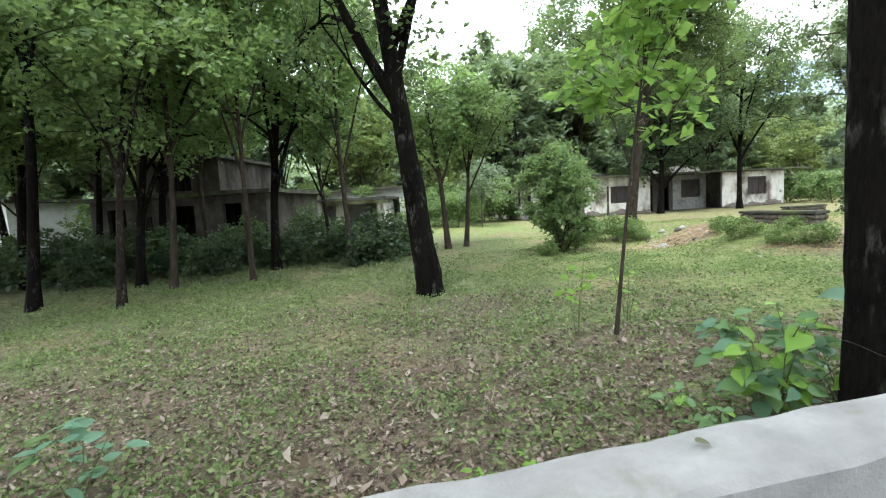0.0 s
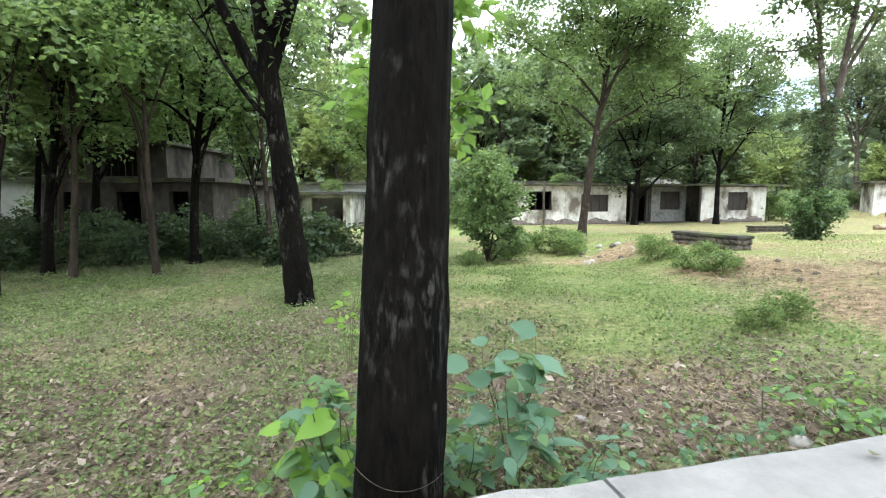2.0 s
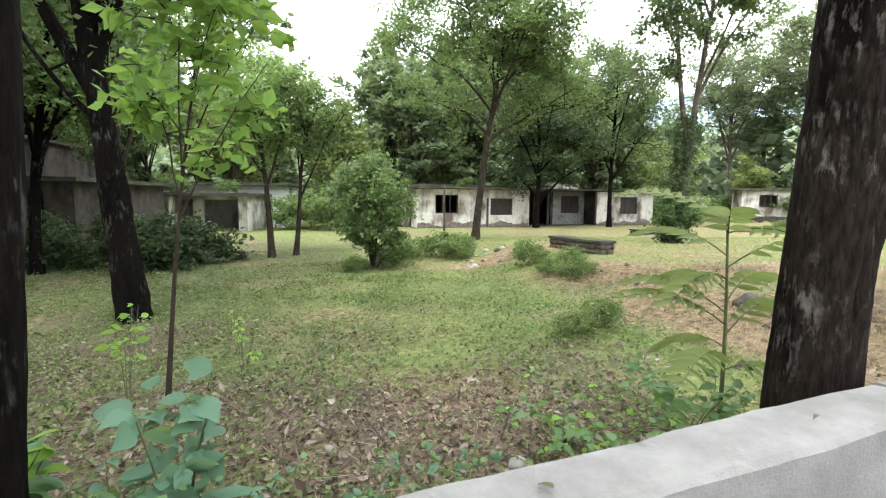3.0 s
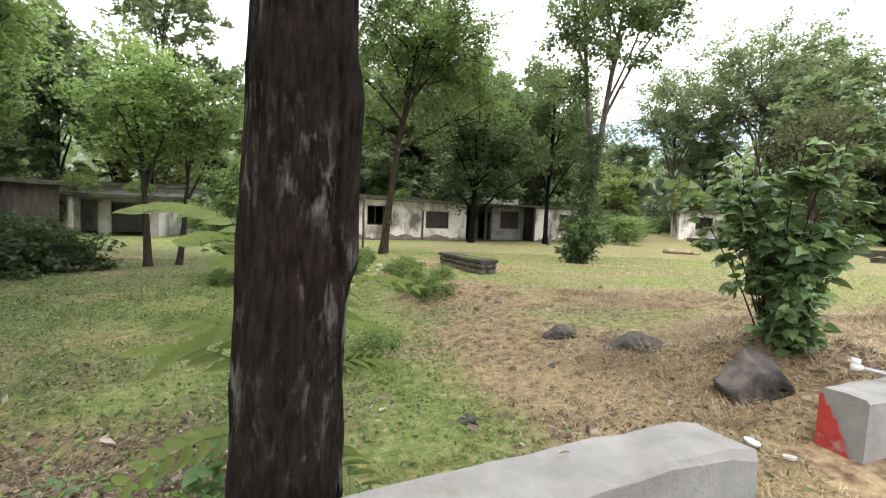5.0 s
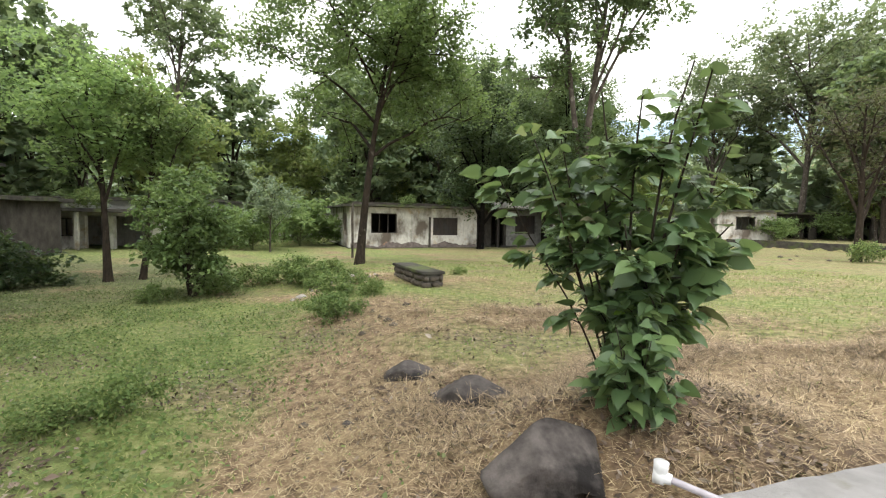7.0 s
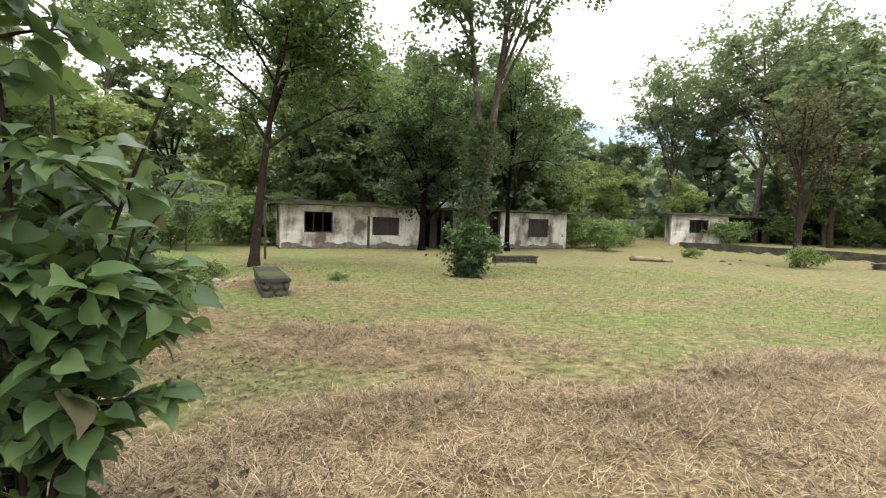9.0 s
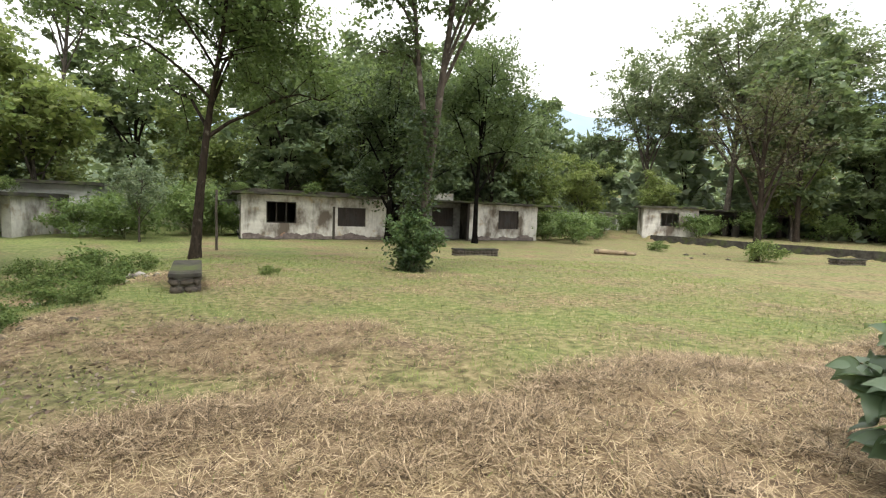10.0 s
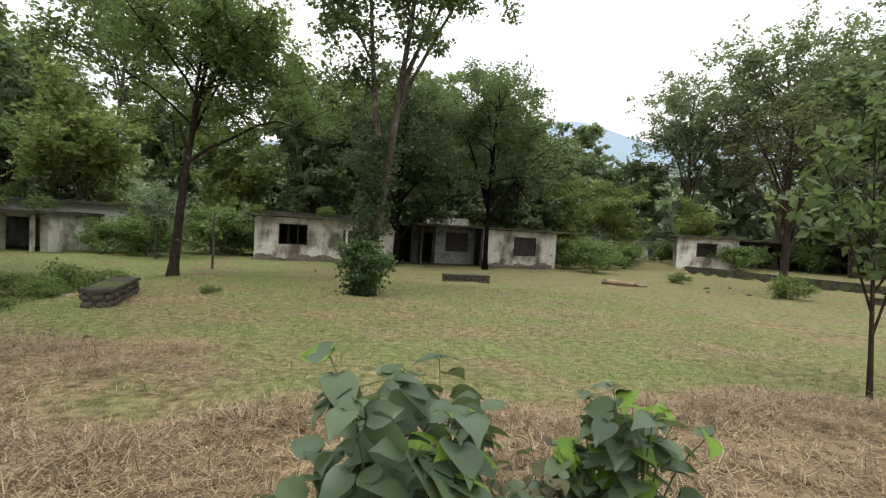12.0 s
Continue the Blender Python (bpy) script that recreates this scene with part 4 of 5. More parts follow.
spread(wood_a, [(-11.8, 7.2, 1.1), (-8.6, 10.8), (-12.5, 11.5), (-10.6, 14.6), (-16.5, 14), (-20, 18, 1.2), (-12, 22.5, 1.3)], 1)
spread(wood_b, [(-8.6, 4.8, 1.0), (-7.2, 10.0), (-5.4, 10.4, 0.9), (-9.8, 12.4), (-14.4, 10.6), (-17.5, 11, 1.1), (-9.5, 15.5, 1.2)], 2)
spread(wood_c, [(-11.4, 9.4), (-13.6, 12.8), (-18.5, 9.8), (-4.6, 14.2)], 3)
wood_d = tree("tree", -9.4, 8.6, "tall woodland tree with broad shading crown", M_BARK_DARK, M_LEAF_LIGHT, group="woodland trees", seed=44, simple=True, height=12.5, r0=0.13, fork=4.4, crown_r=4.6, n_limb=15, n_leaf=11500, leaf=0.18, clump=0.055, sides=6, wobble=0.4, lean=(0.4, 0.4))
# the last two stand unseen behind the camera, added for their shade
spread(wood_d, [(-13.5, 15.2), (-16.5, 8.4), (-11.5, 20.4, 0.9), (-19, 14), (-8.5, -5.5, 1.1), (-1.0, -7.5, 1.2)], 12)
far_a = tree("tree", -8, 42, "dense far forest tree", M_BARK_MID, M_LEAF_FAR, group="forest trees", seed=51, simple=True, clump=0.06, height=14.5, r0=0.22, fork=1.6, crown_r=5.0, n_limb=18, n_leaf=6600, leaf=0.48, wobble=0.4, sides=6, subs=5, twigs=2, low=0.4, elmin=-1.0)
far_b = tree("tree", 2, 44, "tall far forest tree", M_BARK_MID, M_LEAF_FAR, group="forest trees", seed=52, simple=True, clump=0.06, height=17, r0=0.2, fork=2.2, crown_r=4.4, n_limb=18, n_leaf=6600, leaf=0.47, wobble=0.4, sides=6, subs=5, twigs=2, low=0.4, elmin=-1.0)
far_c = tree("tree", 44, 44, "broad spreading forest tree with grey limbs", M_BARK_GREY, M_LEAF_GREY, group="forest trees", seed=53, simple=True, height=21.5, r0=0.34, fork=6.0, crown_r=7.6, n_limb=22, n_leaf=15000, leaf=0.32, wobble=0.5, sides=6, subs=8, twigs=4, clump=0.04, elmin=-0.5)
spread(far_a, [(-21, 36), (-27, 30), (6, 48), (12, 46), (18, 47), (23, 46), (9, 42), (15.5, 42, 0.9), (4, 40), (20.5, 42, 0.85), (48, 42), (55, 40), (31, 60, 0.85), (27, 57, 0.8), (36, 57, 0.95), (23, 62, 0.9), (-4, 53, 0.9), (-18, 30), (-25, 23), (50, 32, 0.9), (56, 30)], 4)
spread(far_b, [(0, 58, 0.8), (9, 54), (14, 52), (21, 54), (-24, 42), (-31, 37), (54, 48, 1.1), (33, 68, 0.95), (29, 66, 0.8), (3, 62, 0.9), (46.5, 54, 1.0), (44, 36), (-30, 28), (-23, 27), (-10.5, 32.8, 0.7), (-14, 33, 0.75)], 5)
far_d = tree("tree", -7.6, 31.0, "yellow-green leafy tree behind the houses", M_BARK_GREY, M_LEAF_OLIVE, group="forest trees", seed=54, simple=True, height=10, r0=0.17, fork=1.8, crown_r=4.0, n_limb=16, n_leaf=7500, leaf=0.3, wobble=0.4, sides=6, subs=5, twigs=2, low=0.3, elmin=-1.0)
spread(far_d, [(-2.5, 41, 1.0), (24.5, 43, 0.7), (36.0, 42.5, 0.6), (45.5, 38, 0.8), (-16.0, 24.5, 0.9), (8.0, 45, 1.2), (30.5, 46, 0.7)], 11)
spread(far_c, [(51.5, 45, 1.0), (39.5, 50, 0.82), (60, 38, 0.9)], 6, 0.95, 1.06)
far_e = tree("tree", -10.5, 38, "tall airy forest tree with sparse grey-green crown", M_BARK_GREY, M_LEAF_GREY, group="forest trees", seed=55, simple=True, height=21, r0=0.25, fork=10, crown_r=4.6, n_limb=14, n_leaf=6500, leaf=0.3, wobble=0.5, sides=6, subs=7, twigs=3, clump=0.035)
spread(far_e, [(-21, 44, 0.95), (-29, 36, 0.9)], 13)

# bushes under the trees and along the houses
bush_a = tree("bush", -4.2, 13.4, "low undergrowth bush, leaves painted dark for tree shade", M_TWIG, M_LEAF_SHADE, group="undergrowth", seed=61, height=0.95, r0=0.03, fork=0.1, crown_r=0.95, n_limb=12, n_leaf=2600, leaf=0.12, subs=5, twigs=3, clump=0.1, low=0.1, sides=5, elmin=-0.7)
bush_b = tree("bush", 4.6, 14.9, "loose green weed bush on the bank", M_TWIG, M_WEED, group="undergrowth", seed=62, height=0.75, r0=0.015, fork=0.05, crown_r=0.85, n_limb=14, n_leaf=2200, leaf=0.085, subs=5, twigs=3, clump=0.08, low=0.1, sides=5, elmin=-0.6)
bush_c = tree("bush", 24.2, 33.0, "tall light green shrub beside the house", M_TWIG, M_LEAF, group="undergrowth", seed=63, simple=True, height=2.0, r0=0.04, fork=0.15, crown_r=1.6, n_limb=13, n_leaf=2400, leaf=0.16, subs=4, twigs=2, clump=0.12, low=0.1, sides=5, elmin=-0.7)
spread(bush_a, [(-5.6, 13.0), (-7.2, 11.8), (-8.8, 12.2, 1.1), (-10.4, 11.2), (-12.2, 11.6, 1.2), (-14, 10.4), (-16, 11.6, 1.2), (-3.0, 13.0, 1.3), (-2.6, 14.2, 1.2), (-6.6, 13.8), (-9.6, 13.6), (-11.6, 13.4), (-5.2, 15.4), (-7.8, 14.6), (-18, 12.5), (-13, 14.2), (-15, 12.6, 1.2), (-10.8, 15.2, 1.2), (-8.4, 16.2, 1.2), (-17, 15, 1.2), (-20, 13, 1.3), (-12.6, 16, 1.2), (-6.0, 16.6, 1.2), (-14.5, 15.8, 1.3)], 7)
spread(bush_b, [(5.2, 15.6, 0.7), (3.8, 15.8, 0.8), (6.3, 9.6, 0.45), (7.0, 10.4, 0.4), (5.0, 14.2, 0.5), (5.6, 5.4, 0.36), (5.2, 5.2, 0.3), (3.2, 15, 0.8), (6.6, 8.9, 0.5), (6.2, 10.8, 0.5), (3.0, 13.6, 0.6), (29.2, 22.6, 1.2), (27.5, 28.5, 0.8), (2.0, 12.3, 0.5), (6.4, 12.0, 0.4), (8.9, 13.6, 0.25)], 8)
spread(bush_c, [(22.9, 35.5), (25.2, 36.5), (27, 38, 0.9), (29, 40), (24, 40), (-1.0, 27, 1.1), (-2.6, 29.5, 1.2), (0.6, 30.5, 1.2), (-4, 31, 1.2), (1.8, 32, 1.1), (-0.4, 34, 1.4), (-3.4, 27.4, 0.8), (36.5, 37.5, 0.9), (40, 41, 0.8), (44, 40), (3, 37), (-2.5, 38, 1.3), (30.5, 44), (34, 44, 0.8), (6, 39.5, 1.3), (10, 40.5, 1.4), (14, 41.5, 1.3), (18, 42.5, 1.4), (22, 42, 1.3), (26, 42.5, 1.2), (-8, 38.5, 1.4), (48, 37, 1.2), (53, 36, 1.2), (-20, 29, 1.3), (-18.5, 22.5, 1.2), (40, 46, 1.2)], 9)

# leaves grown round the foot of the tall tree
tree("bush", 12.15, 14.95, "leafy bush grown round the foot of the grey tree", M_TWIG, M_LEAF_SHRUB, seed=64, height=1.5, r0=0.04, fork=0.1, crown_r=0.75, n_limb=13, n_leaf=4200, leaf=0.1, subs=6, twigs=3, low=0.1)
for x, y, z, s in ((3.2, 30.6, 2.56, 0.6), (9.5, 32.0, 2.56, 0.7), (14.6, 34.2, 2.56, 0.6), (7.2, 31.0, 2.54, 0.8), (-6.6, 27.2, 1.98, 0.9), (-9.4, 27.0, 1.98, 1.1), (-11.0, 30.4, 2.66, 1.0)):
    rb = copy_thing(bush_b, pose(x, y, z, 0, 0, 70 * x) @ Matrix.Diagonal((s, s, s, 1)))
    tagged(rb, "weeds sprouting on the mossy house roof")


# ---- stone benches ----
def stone_meshes(seed, count):
    out = []
    for i in range(count):
        bm = bmesh.new()
        box(bm, -0.5, 0.5, -0.5, 0.5, -0.5, 0.5)
        bmesh.ops.bevel(bm, geom=bm.edges[:], offset=0.24, segments=1, affect="EDGES")
        for v in bm.verts:
            v.co += 0.2 * noise.noise_vector(v.co * 1.8 + Vector((seed + i * 3.7, i, 1)))
        out.append(bm_mesh("stone", bm, M_STONE, True))
    return out


STONES = stone_meshes(2.0, 7)


def stone_bench(m, label, group="stone benches"):
    """A rubble-built seat: mortar core, stones in two courses, a cement slab on top."""
    W, L, H = 0.44, 1.95, 0.265
    b = empty("stone_bench", m, label, "bench", group)
    part("core", box_bm(0.05, W - 0.05, 0.05, L - 0.05, -0.2, H, 0.01), M_MORTAR, b, "pale grey mortar core")
    top = box_bm(-0.03, W + 0.03, -0.03, L + 0.03, H, H + 0.065, 0.012)
    part("slab", top, M_SLAB, b, "mossy dark cement slab")
    rng = random.Random(5)
    for face in range(4):
        run = L if face % 2 else W
        for row in range(2):
            u = 0.0
            while u < run - 0.06:
                w = min(rng.uniform(0.11, 0.24), run - u)
                st = child("stone", rng.choice(STONES), b)
                z = 0.045 + row * 0.14
                c = u + w / 2
                x, y = ((c, 0.05), (W - 0.05, c), (c, L - 0.05), (0.05, c))[face]
                sx, sy = (w * 0.95, 0.13) if face % 2 == 0 else (0.13, w * 0.95)
                st.matrix_basis = pose(x, y, z + rng.uniform(-0.01, 0.01), rng.uniform(-13, 13), rng.uniform(-13, 13), rng.uniform(-9, 9)) @ Matrix.Diagonal((sx, sy * 1.2, 0.15 * rng.uniform(0.65, 1.05), 1))
                u += w
    return b


def ground_pose(x, y, rz=0, dz=0.0):
    return pose(x, y, float(land(x, y)) + dz, 0, 0, rz)


bench = stone_bench(ground_pose(7.95, 11.0, 20.4, 0.0), "low dark rubble-stone bench with cement slab on grass")
b2 = copy_thing(bench, ground_pose(14.3, 22.4, -78, -0.03))
tagged(b2, "low dark rubble-stone bench before the house")
b3 = copy_thing(bench, ground_pose(32.6, 22.6, -80, -0.03))
tagged(b3, "low dark rubble-stone bench beside the terrace wall")

# ---- terrace wall on the far side ----
tw = bmesh.new()
pts = [Vector((33.3, 38.7)), Vector((36.9, 30.0)), Vector((41.8, 18.5))]
for a, b in zip(pts, pts[1:]):
    d = (b - a).normalized()
    nrm = Vector((d.y, -d.x)) * 0.13
    v = []
    for p in (a, b):
        zt = 0.56
        v.append([tw.verts.new((*(p + nrm), -0.3)), tw.verts.new((*(p + nrm), zt)), tw.verts.new((*(p - nrm), zt)), tw.verts.new((*(p - nrm), -0.3))])
    for k in range(4):
        tw.faces.new((v[0][k], v[0][(k + 1) % 4], v[1][(k + 1) % 4], v[1][k]))
    tw.faces.new(v[0])
    tw.faces.new(v[1][::-1])
bmesh.ops.subdivide_edges(tw, edges=[e for e in tw.edges if e.calc_length() > 3], cuts=30)
roughen(tw, 0.05, 1.3, 2)
tagged(new("terrace_wall", bm_mesh("terrace_wall", tw, M_SLAB)), "long low mossy terrace wall", "wall", kind="structure")

# ---- second parapet with painted end, pipe on it ----
WALL2 = lambda x: 3.31 + 0.2 * (x - 8.38)
w2 = parapet("parapet_wall_4", 8.38, 10.45, WALL2, lambda x: 0.77 + 0.03 * (x - 8.38), 0.25, 0.6, "low whitewashed parapet with red painted end", seed=9)
M_RED = rough_mat("red_paint", (0.26, 0.022, 0.018), (0.38, 0.045, 0.035), (0.3, 0.2, 0.17), 12, 0.7, (0.55, 0.7), (1, 1, 1), 0.3, 60, 9)
bm = bmesh.new()
shape = [(0.01, -0.05), (0.08, -0.03), (0.16, -0.1), (0.24, -0.09), (0.33, -0.17), (0.42, -0.16), (0.5, -0.25), (0.6, -0.27), (0.68, -0.36), (0.86, -0.4), (0.97, -0.5), (0.97, -0.58), (0.01, -0.58)]
shape = [(s, z + 0.012 * math.sin(41 * s)) for s, z in shape]
bm.faces.new([bm.verts.new((8.372 + 0.06 * s, 3.306 - 0.25 * s, 0.77 + z)) for s, z in shape])
ret = bmesh.ops.extrude_face_region(bm, geom=bm.faces[:])
bmesh.ops.translate(bm, verts=[v for v in ret["geom"] if isinstance(v, bmesh.types.BMVert)], vec=(-0.004, 0, 0))
part("paint_patch", bm, M_RED, w2, "worn red paint")
M_PVC = rough_mat("white_plastic", (0.45, 0.45, 0.44), (0.58, 0.58, 0.57), (0.4, 0.38, 0.34), 8, 0.4, (0.6, 0.75), (1, 1, 1), 0.1)
M_PIPE = rough_mat("grey_pipe", (0.24, 0.22, 0.24), (0.36, 0.33, 0.35), (0.18, 0.16, 0.15), 10, 0.5, (0.6, 0.75), (1, 1, 1), 0.1)
pp = empty("pipe", pose(8.78, 3.42, 0.85, 0, 3, -42), "grey plastic pipe with white cap resting on the parapet", "pipe")
v, f = tube(np.array([(0, 0, 0), (0.3, 0.004, -0.012), (0.7, 0.0, -0.02), (1.1, -0.006, 0.0)]), [0.013] * 4, 12)
child("tube", mesh_np("tube", v, f, M_PIPE, True), pp)
v, f = tube(np.array([(-0.045, 0, -0.002), (-0.04, 0, -0.002), (-0.005, 0, 0), (0.0, 0, 0), (0.02, 0, 0), (0.025, 0, 0)]), [0.0, 0.032, 0.03, 0.022, 0.019, 0.0], 14)
child("cap", mesh_np("cap", v, f, M_PVC, True), pp, "white plastic elbow cap")
v, f = tube(np.array([(-0.02, 0, 0.0), (-0.02, 0.0, 0.03), (-0.02, 0.0, 0.055), (-0.02, 0, 0.056)]), [0.026, 0.026, 0.028, 0.0], 12)
child("socket", mesh_np("socket", v, f, M_PVC, True), pp)


# ---- boulders, stones and litter ----
def boulder(x, y, size, seed, label, mat=M_BOULDER, sink=0.3, rz=0, name="boulder", group="", cuts=4):
    bm = bmesh.new()
    bmesh.ops.create_icosphere(bm, subdivisions=cuts, radius=0.5)
    for v in bm.verts:
        p = v.co.copy()
        q = p + 0.16 * noise.noise_vector(p * 1.7 + Vector((seed, 0, 0))) + 0.03 * noise.noise_vector(p * 6 + Vector((0, seed, 0)))
        for nrm, dd in ((Vector((0.25, -0.55, 0.8)), 0.27), (Vector((-0.75, -0.2, 0.63)), 0.3), (Vector((0.85, -0.45, 0.27)), 0.31), (Vector((-0.35, -0.93, 0.1)), 0.33), (Vector((0.5, 0.5, 0.7)), 0.3), (Vector((-0.4, 0.8, 0.45)), 0.33)):
            e = q.dot(nrm) - dd - 0.05 * math.sin(seed * 3 + nrm.x * 9)
            if e > 0:
                q -= nrm * e
        v.co = Vector((q.x * size[0], q.y * size[1], q.z * size[2]))
    ob = new(name, bm_mesh(name, bm, mat, True))
    ob.matrix_world = ground_pose(x, y, rz, size[2] * (0.5 - sink))
    return tagged(ob, label, "rock" if name != "pebble" else "stone", group)


boulder(8.55, 3.98, (0.8, 0.58, 0.58), 3.0, "large dark angular boulder in dry grass", sink=0.42, rz=15)
boulder(8.3, 5.15, (0.68, 0.6, 0.42), 7.0, "flat greyish boulder half buried in straw", sink=0.42, rz=-20)
boulder(7.8, 5.9, (0.5, 0.45, 0.3), 9.0, "small dark rock sunk in dry grass", sink=0.45)
boulder(6.3, 4.05, (0.2, 0.15, 0.13), 4.0, "small dark clod on straw", sink=0.35, cuts=3)
boulder(7.0, 5.25, (0.09, 0.07, 0.06), 5.0, "dark pebble on straw", sink=0.3, name="pebble", group="loose stones", cuts=2)
boulder(7.35, 5.1, (0.11, 0.08, 0.07), 6.0, "dark pebble on straw", sink=0.3, name="pebble", group="loose stones", cuts=2)
M_PALE = rough_mat("pale_stone", (0.22, 0.2, 0.18), (0.38, 0.36, 0.33), (0.2, 0.18, 0.15), 6, 0.85)
rng0 = random.Random(8)
for i in range(26):
    x = rng0.uniform(5.0, 7.0)
    y = 13.0 + rng0.uniform(-1.4, 1.6) - 0.3 * (x - 6)
    s = rng0.uniform(0.08, 0.28)
    boulder(x, y, (s, s * 0.8, s * 0.6), i * 1.3, "pale broken rubble stone on bare soil", M_PALE if i % 3 else M_STONE, 0.3, rng0.uniform(0, 90), "pebble", "rubble stones", 2)
for i in range(9):
    x = rng0.uniform(6.7, 7.7)
    y = rng0.uniform(7.4, 9.6)
    s = rng0.uniform(0.06, 0.16)
    boulder(x, y, (s, s * 0.8, s * 0.6), i * 2.1 + 40, "rubble stone in the grassy bank", M_STONE, 0.3, rng0.uniform(0, 90), "pebble", "rubble stones", 2)
for x, y, s in ((3.95, 2.65, 0.13), (3.45, 2.35, 0.1), (4.4, 3.1, 0.09), (2.9, 3.05, 0.08), (-7.4, 7.6, 0.1), (26.5, 24, 0.2), (28, 23.4, 0.22), (30.5, 24.8, 0.2), (27.6, 26, 0.25), (29.4, 27, 0.2)):
    boulder(x, y, (s * 1.3, s, s * 0.7), x * 3, "loose grey stone on the ground", M_PALE if x < 10 else M_STONE, 0.3, x * 50, "pebble", "loose stones", 2)


def lid(x, y, r, label, tilt):
    bm = bmesh.new()
    bmesh.ops.create_cone(bm, cap_ends=True, segments=20, radius1=r * 0.8, radius2=r, depth=0.018)
    top = [fc for fc in bm.faces if fc.normal.z > 0.9]
    bmesh.ops.inset_region(bm, faces=top, thickness=r * 0.12)
    bmesh.ops.translate(bm, verts=list({v for fc in top for v in fc.verts}), vec=(0, 0, -0.008))
    ob = new("plastic_lid", bm_mesh("plastic_lid", bm, M_PVC))
    ob.matrix_world = ground_pose(x, y, 20, 0.03) @ pose(0, 0, 0, tilt, 6, 0)
    tagged(ob, label, "litter", "litter")


lid(7.96, 3.34, 0.05, "white plastic lid lying on dry grass", 12)
lid(8.05, 3.16, 0.036, "white broken plastic lid on dry grass", -10)

# fallen log on the lawn
lp = np.array([(-1.0, 0, 0.1), (-0.6, 0.05, 0.12), (-0.1, -0.02, 0.11), (0.4, 0.05, 0.09), (0.9, 0.0, 0.06), (1.05, 0.02, 0.05)])
log = empty("fallen_log", ground_pose(23.1, 25.2, -14, 0.03), "pale weathered fallen log on the lawn", "log")
v, f = tube(np.concatenate([lp[:1], lp, lp[-1:]]), [0.0, 0.13, 0.14, 0.11, 0.1, 0.085, 0.07, 0.0], 12)
child("stem", mesh_np("stem", v, f, M_LOG, True), log)
v, f = tube(np.array([(0.3, 0.05, 0.12), (0.55, 0.25, 0.2), (0.7, 0.4, 0.22)]), [0.05, 0.04, 0.02], 8)
child("branch_stub", mesh_np("branch_stub", v, f, M_LOG, True), log)

# thin post before the house
post = empty("wooden_post", ground_pose(5.05, 21.6, 0, 0), "thin weathered wooden post in the grass", "post")
v, f = tube(np.array([(0, 0, -0.2), (0.01, 0, 0.8), (-0.01, 0.01, 1.6), (0.02, 0, 2.3), (0.02, 0, 2.31)]), [0.055, 0.05, 0.05, 0.045, 0.0], 8)
child("pole", mesh_np("pole", v, f, M_BARK_GREY, True), post)


# ---- plants with large leaves ----
def single_leaf(seed, mat, width=0.36, curl=0.25, name="leaf"):
    rng = np.random.default_rng(seed)
    v, f = broad_leaves(np.zeros((1, 3)), np.array([[1.0, 0, 0.0]]), 1.0, rng, width, curl)
    return mesh_np(name, v, f, mat, True)


def leaf_pose(p, d, size, rng, roll=42):
    d = Vector(d).normalized()
    q = d.to_track_quat("X", "Z")
    return Matrix.LocRotScale(Vector(p), q @ Euler((radians(rng.uniform(-roll, roll)), 0, 0)).to_quaternion(), Vector((size,) * 3))


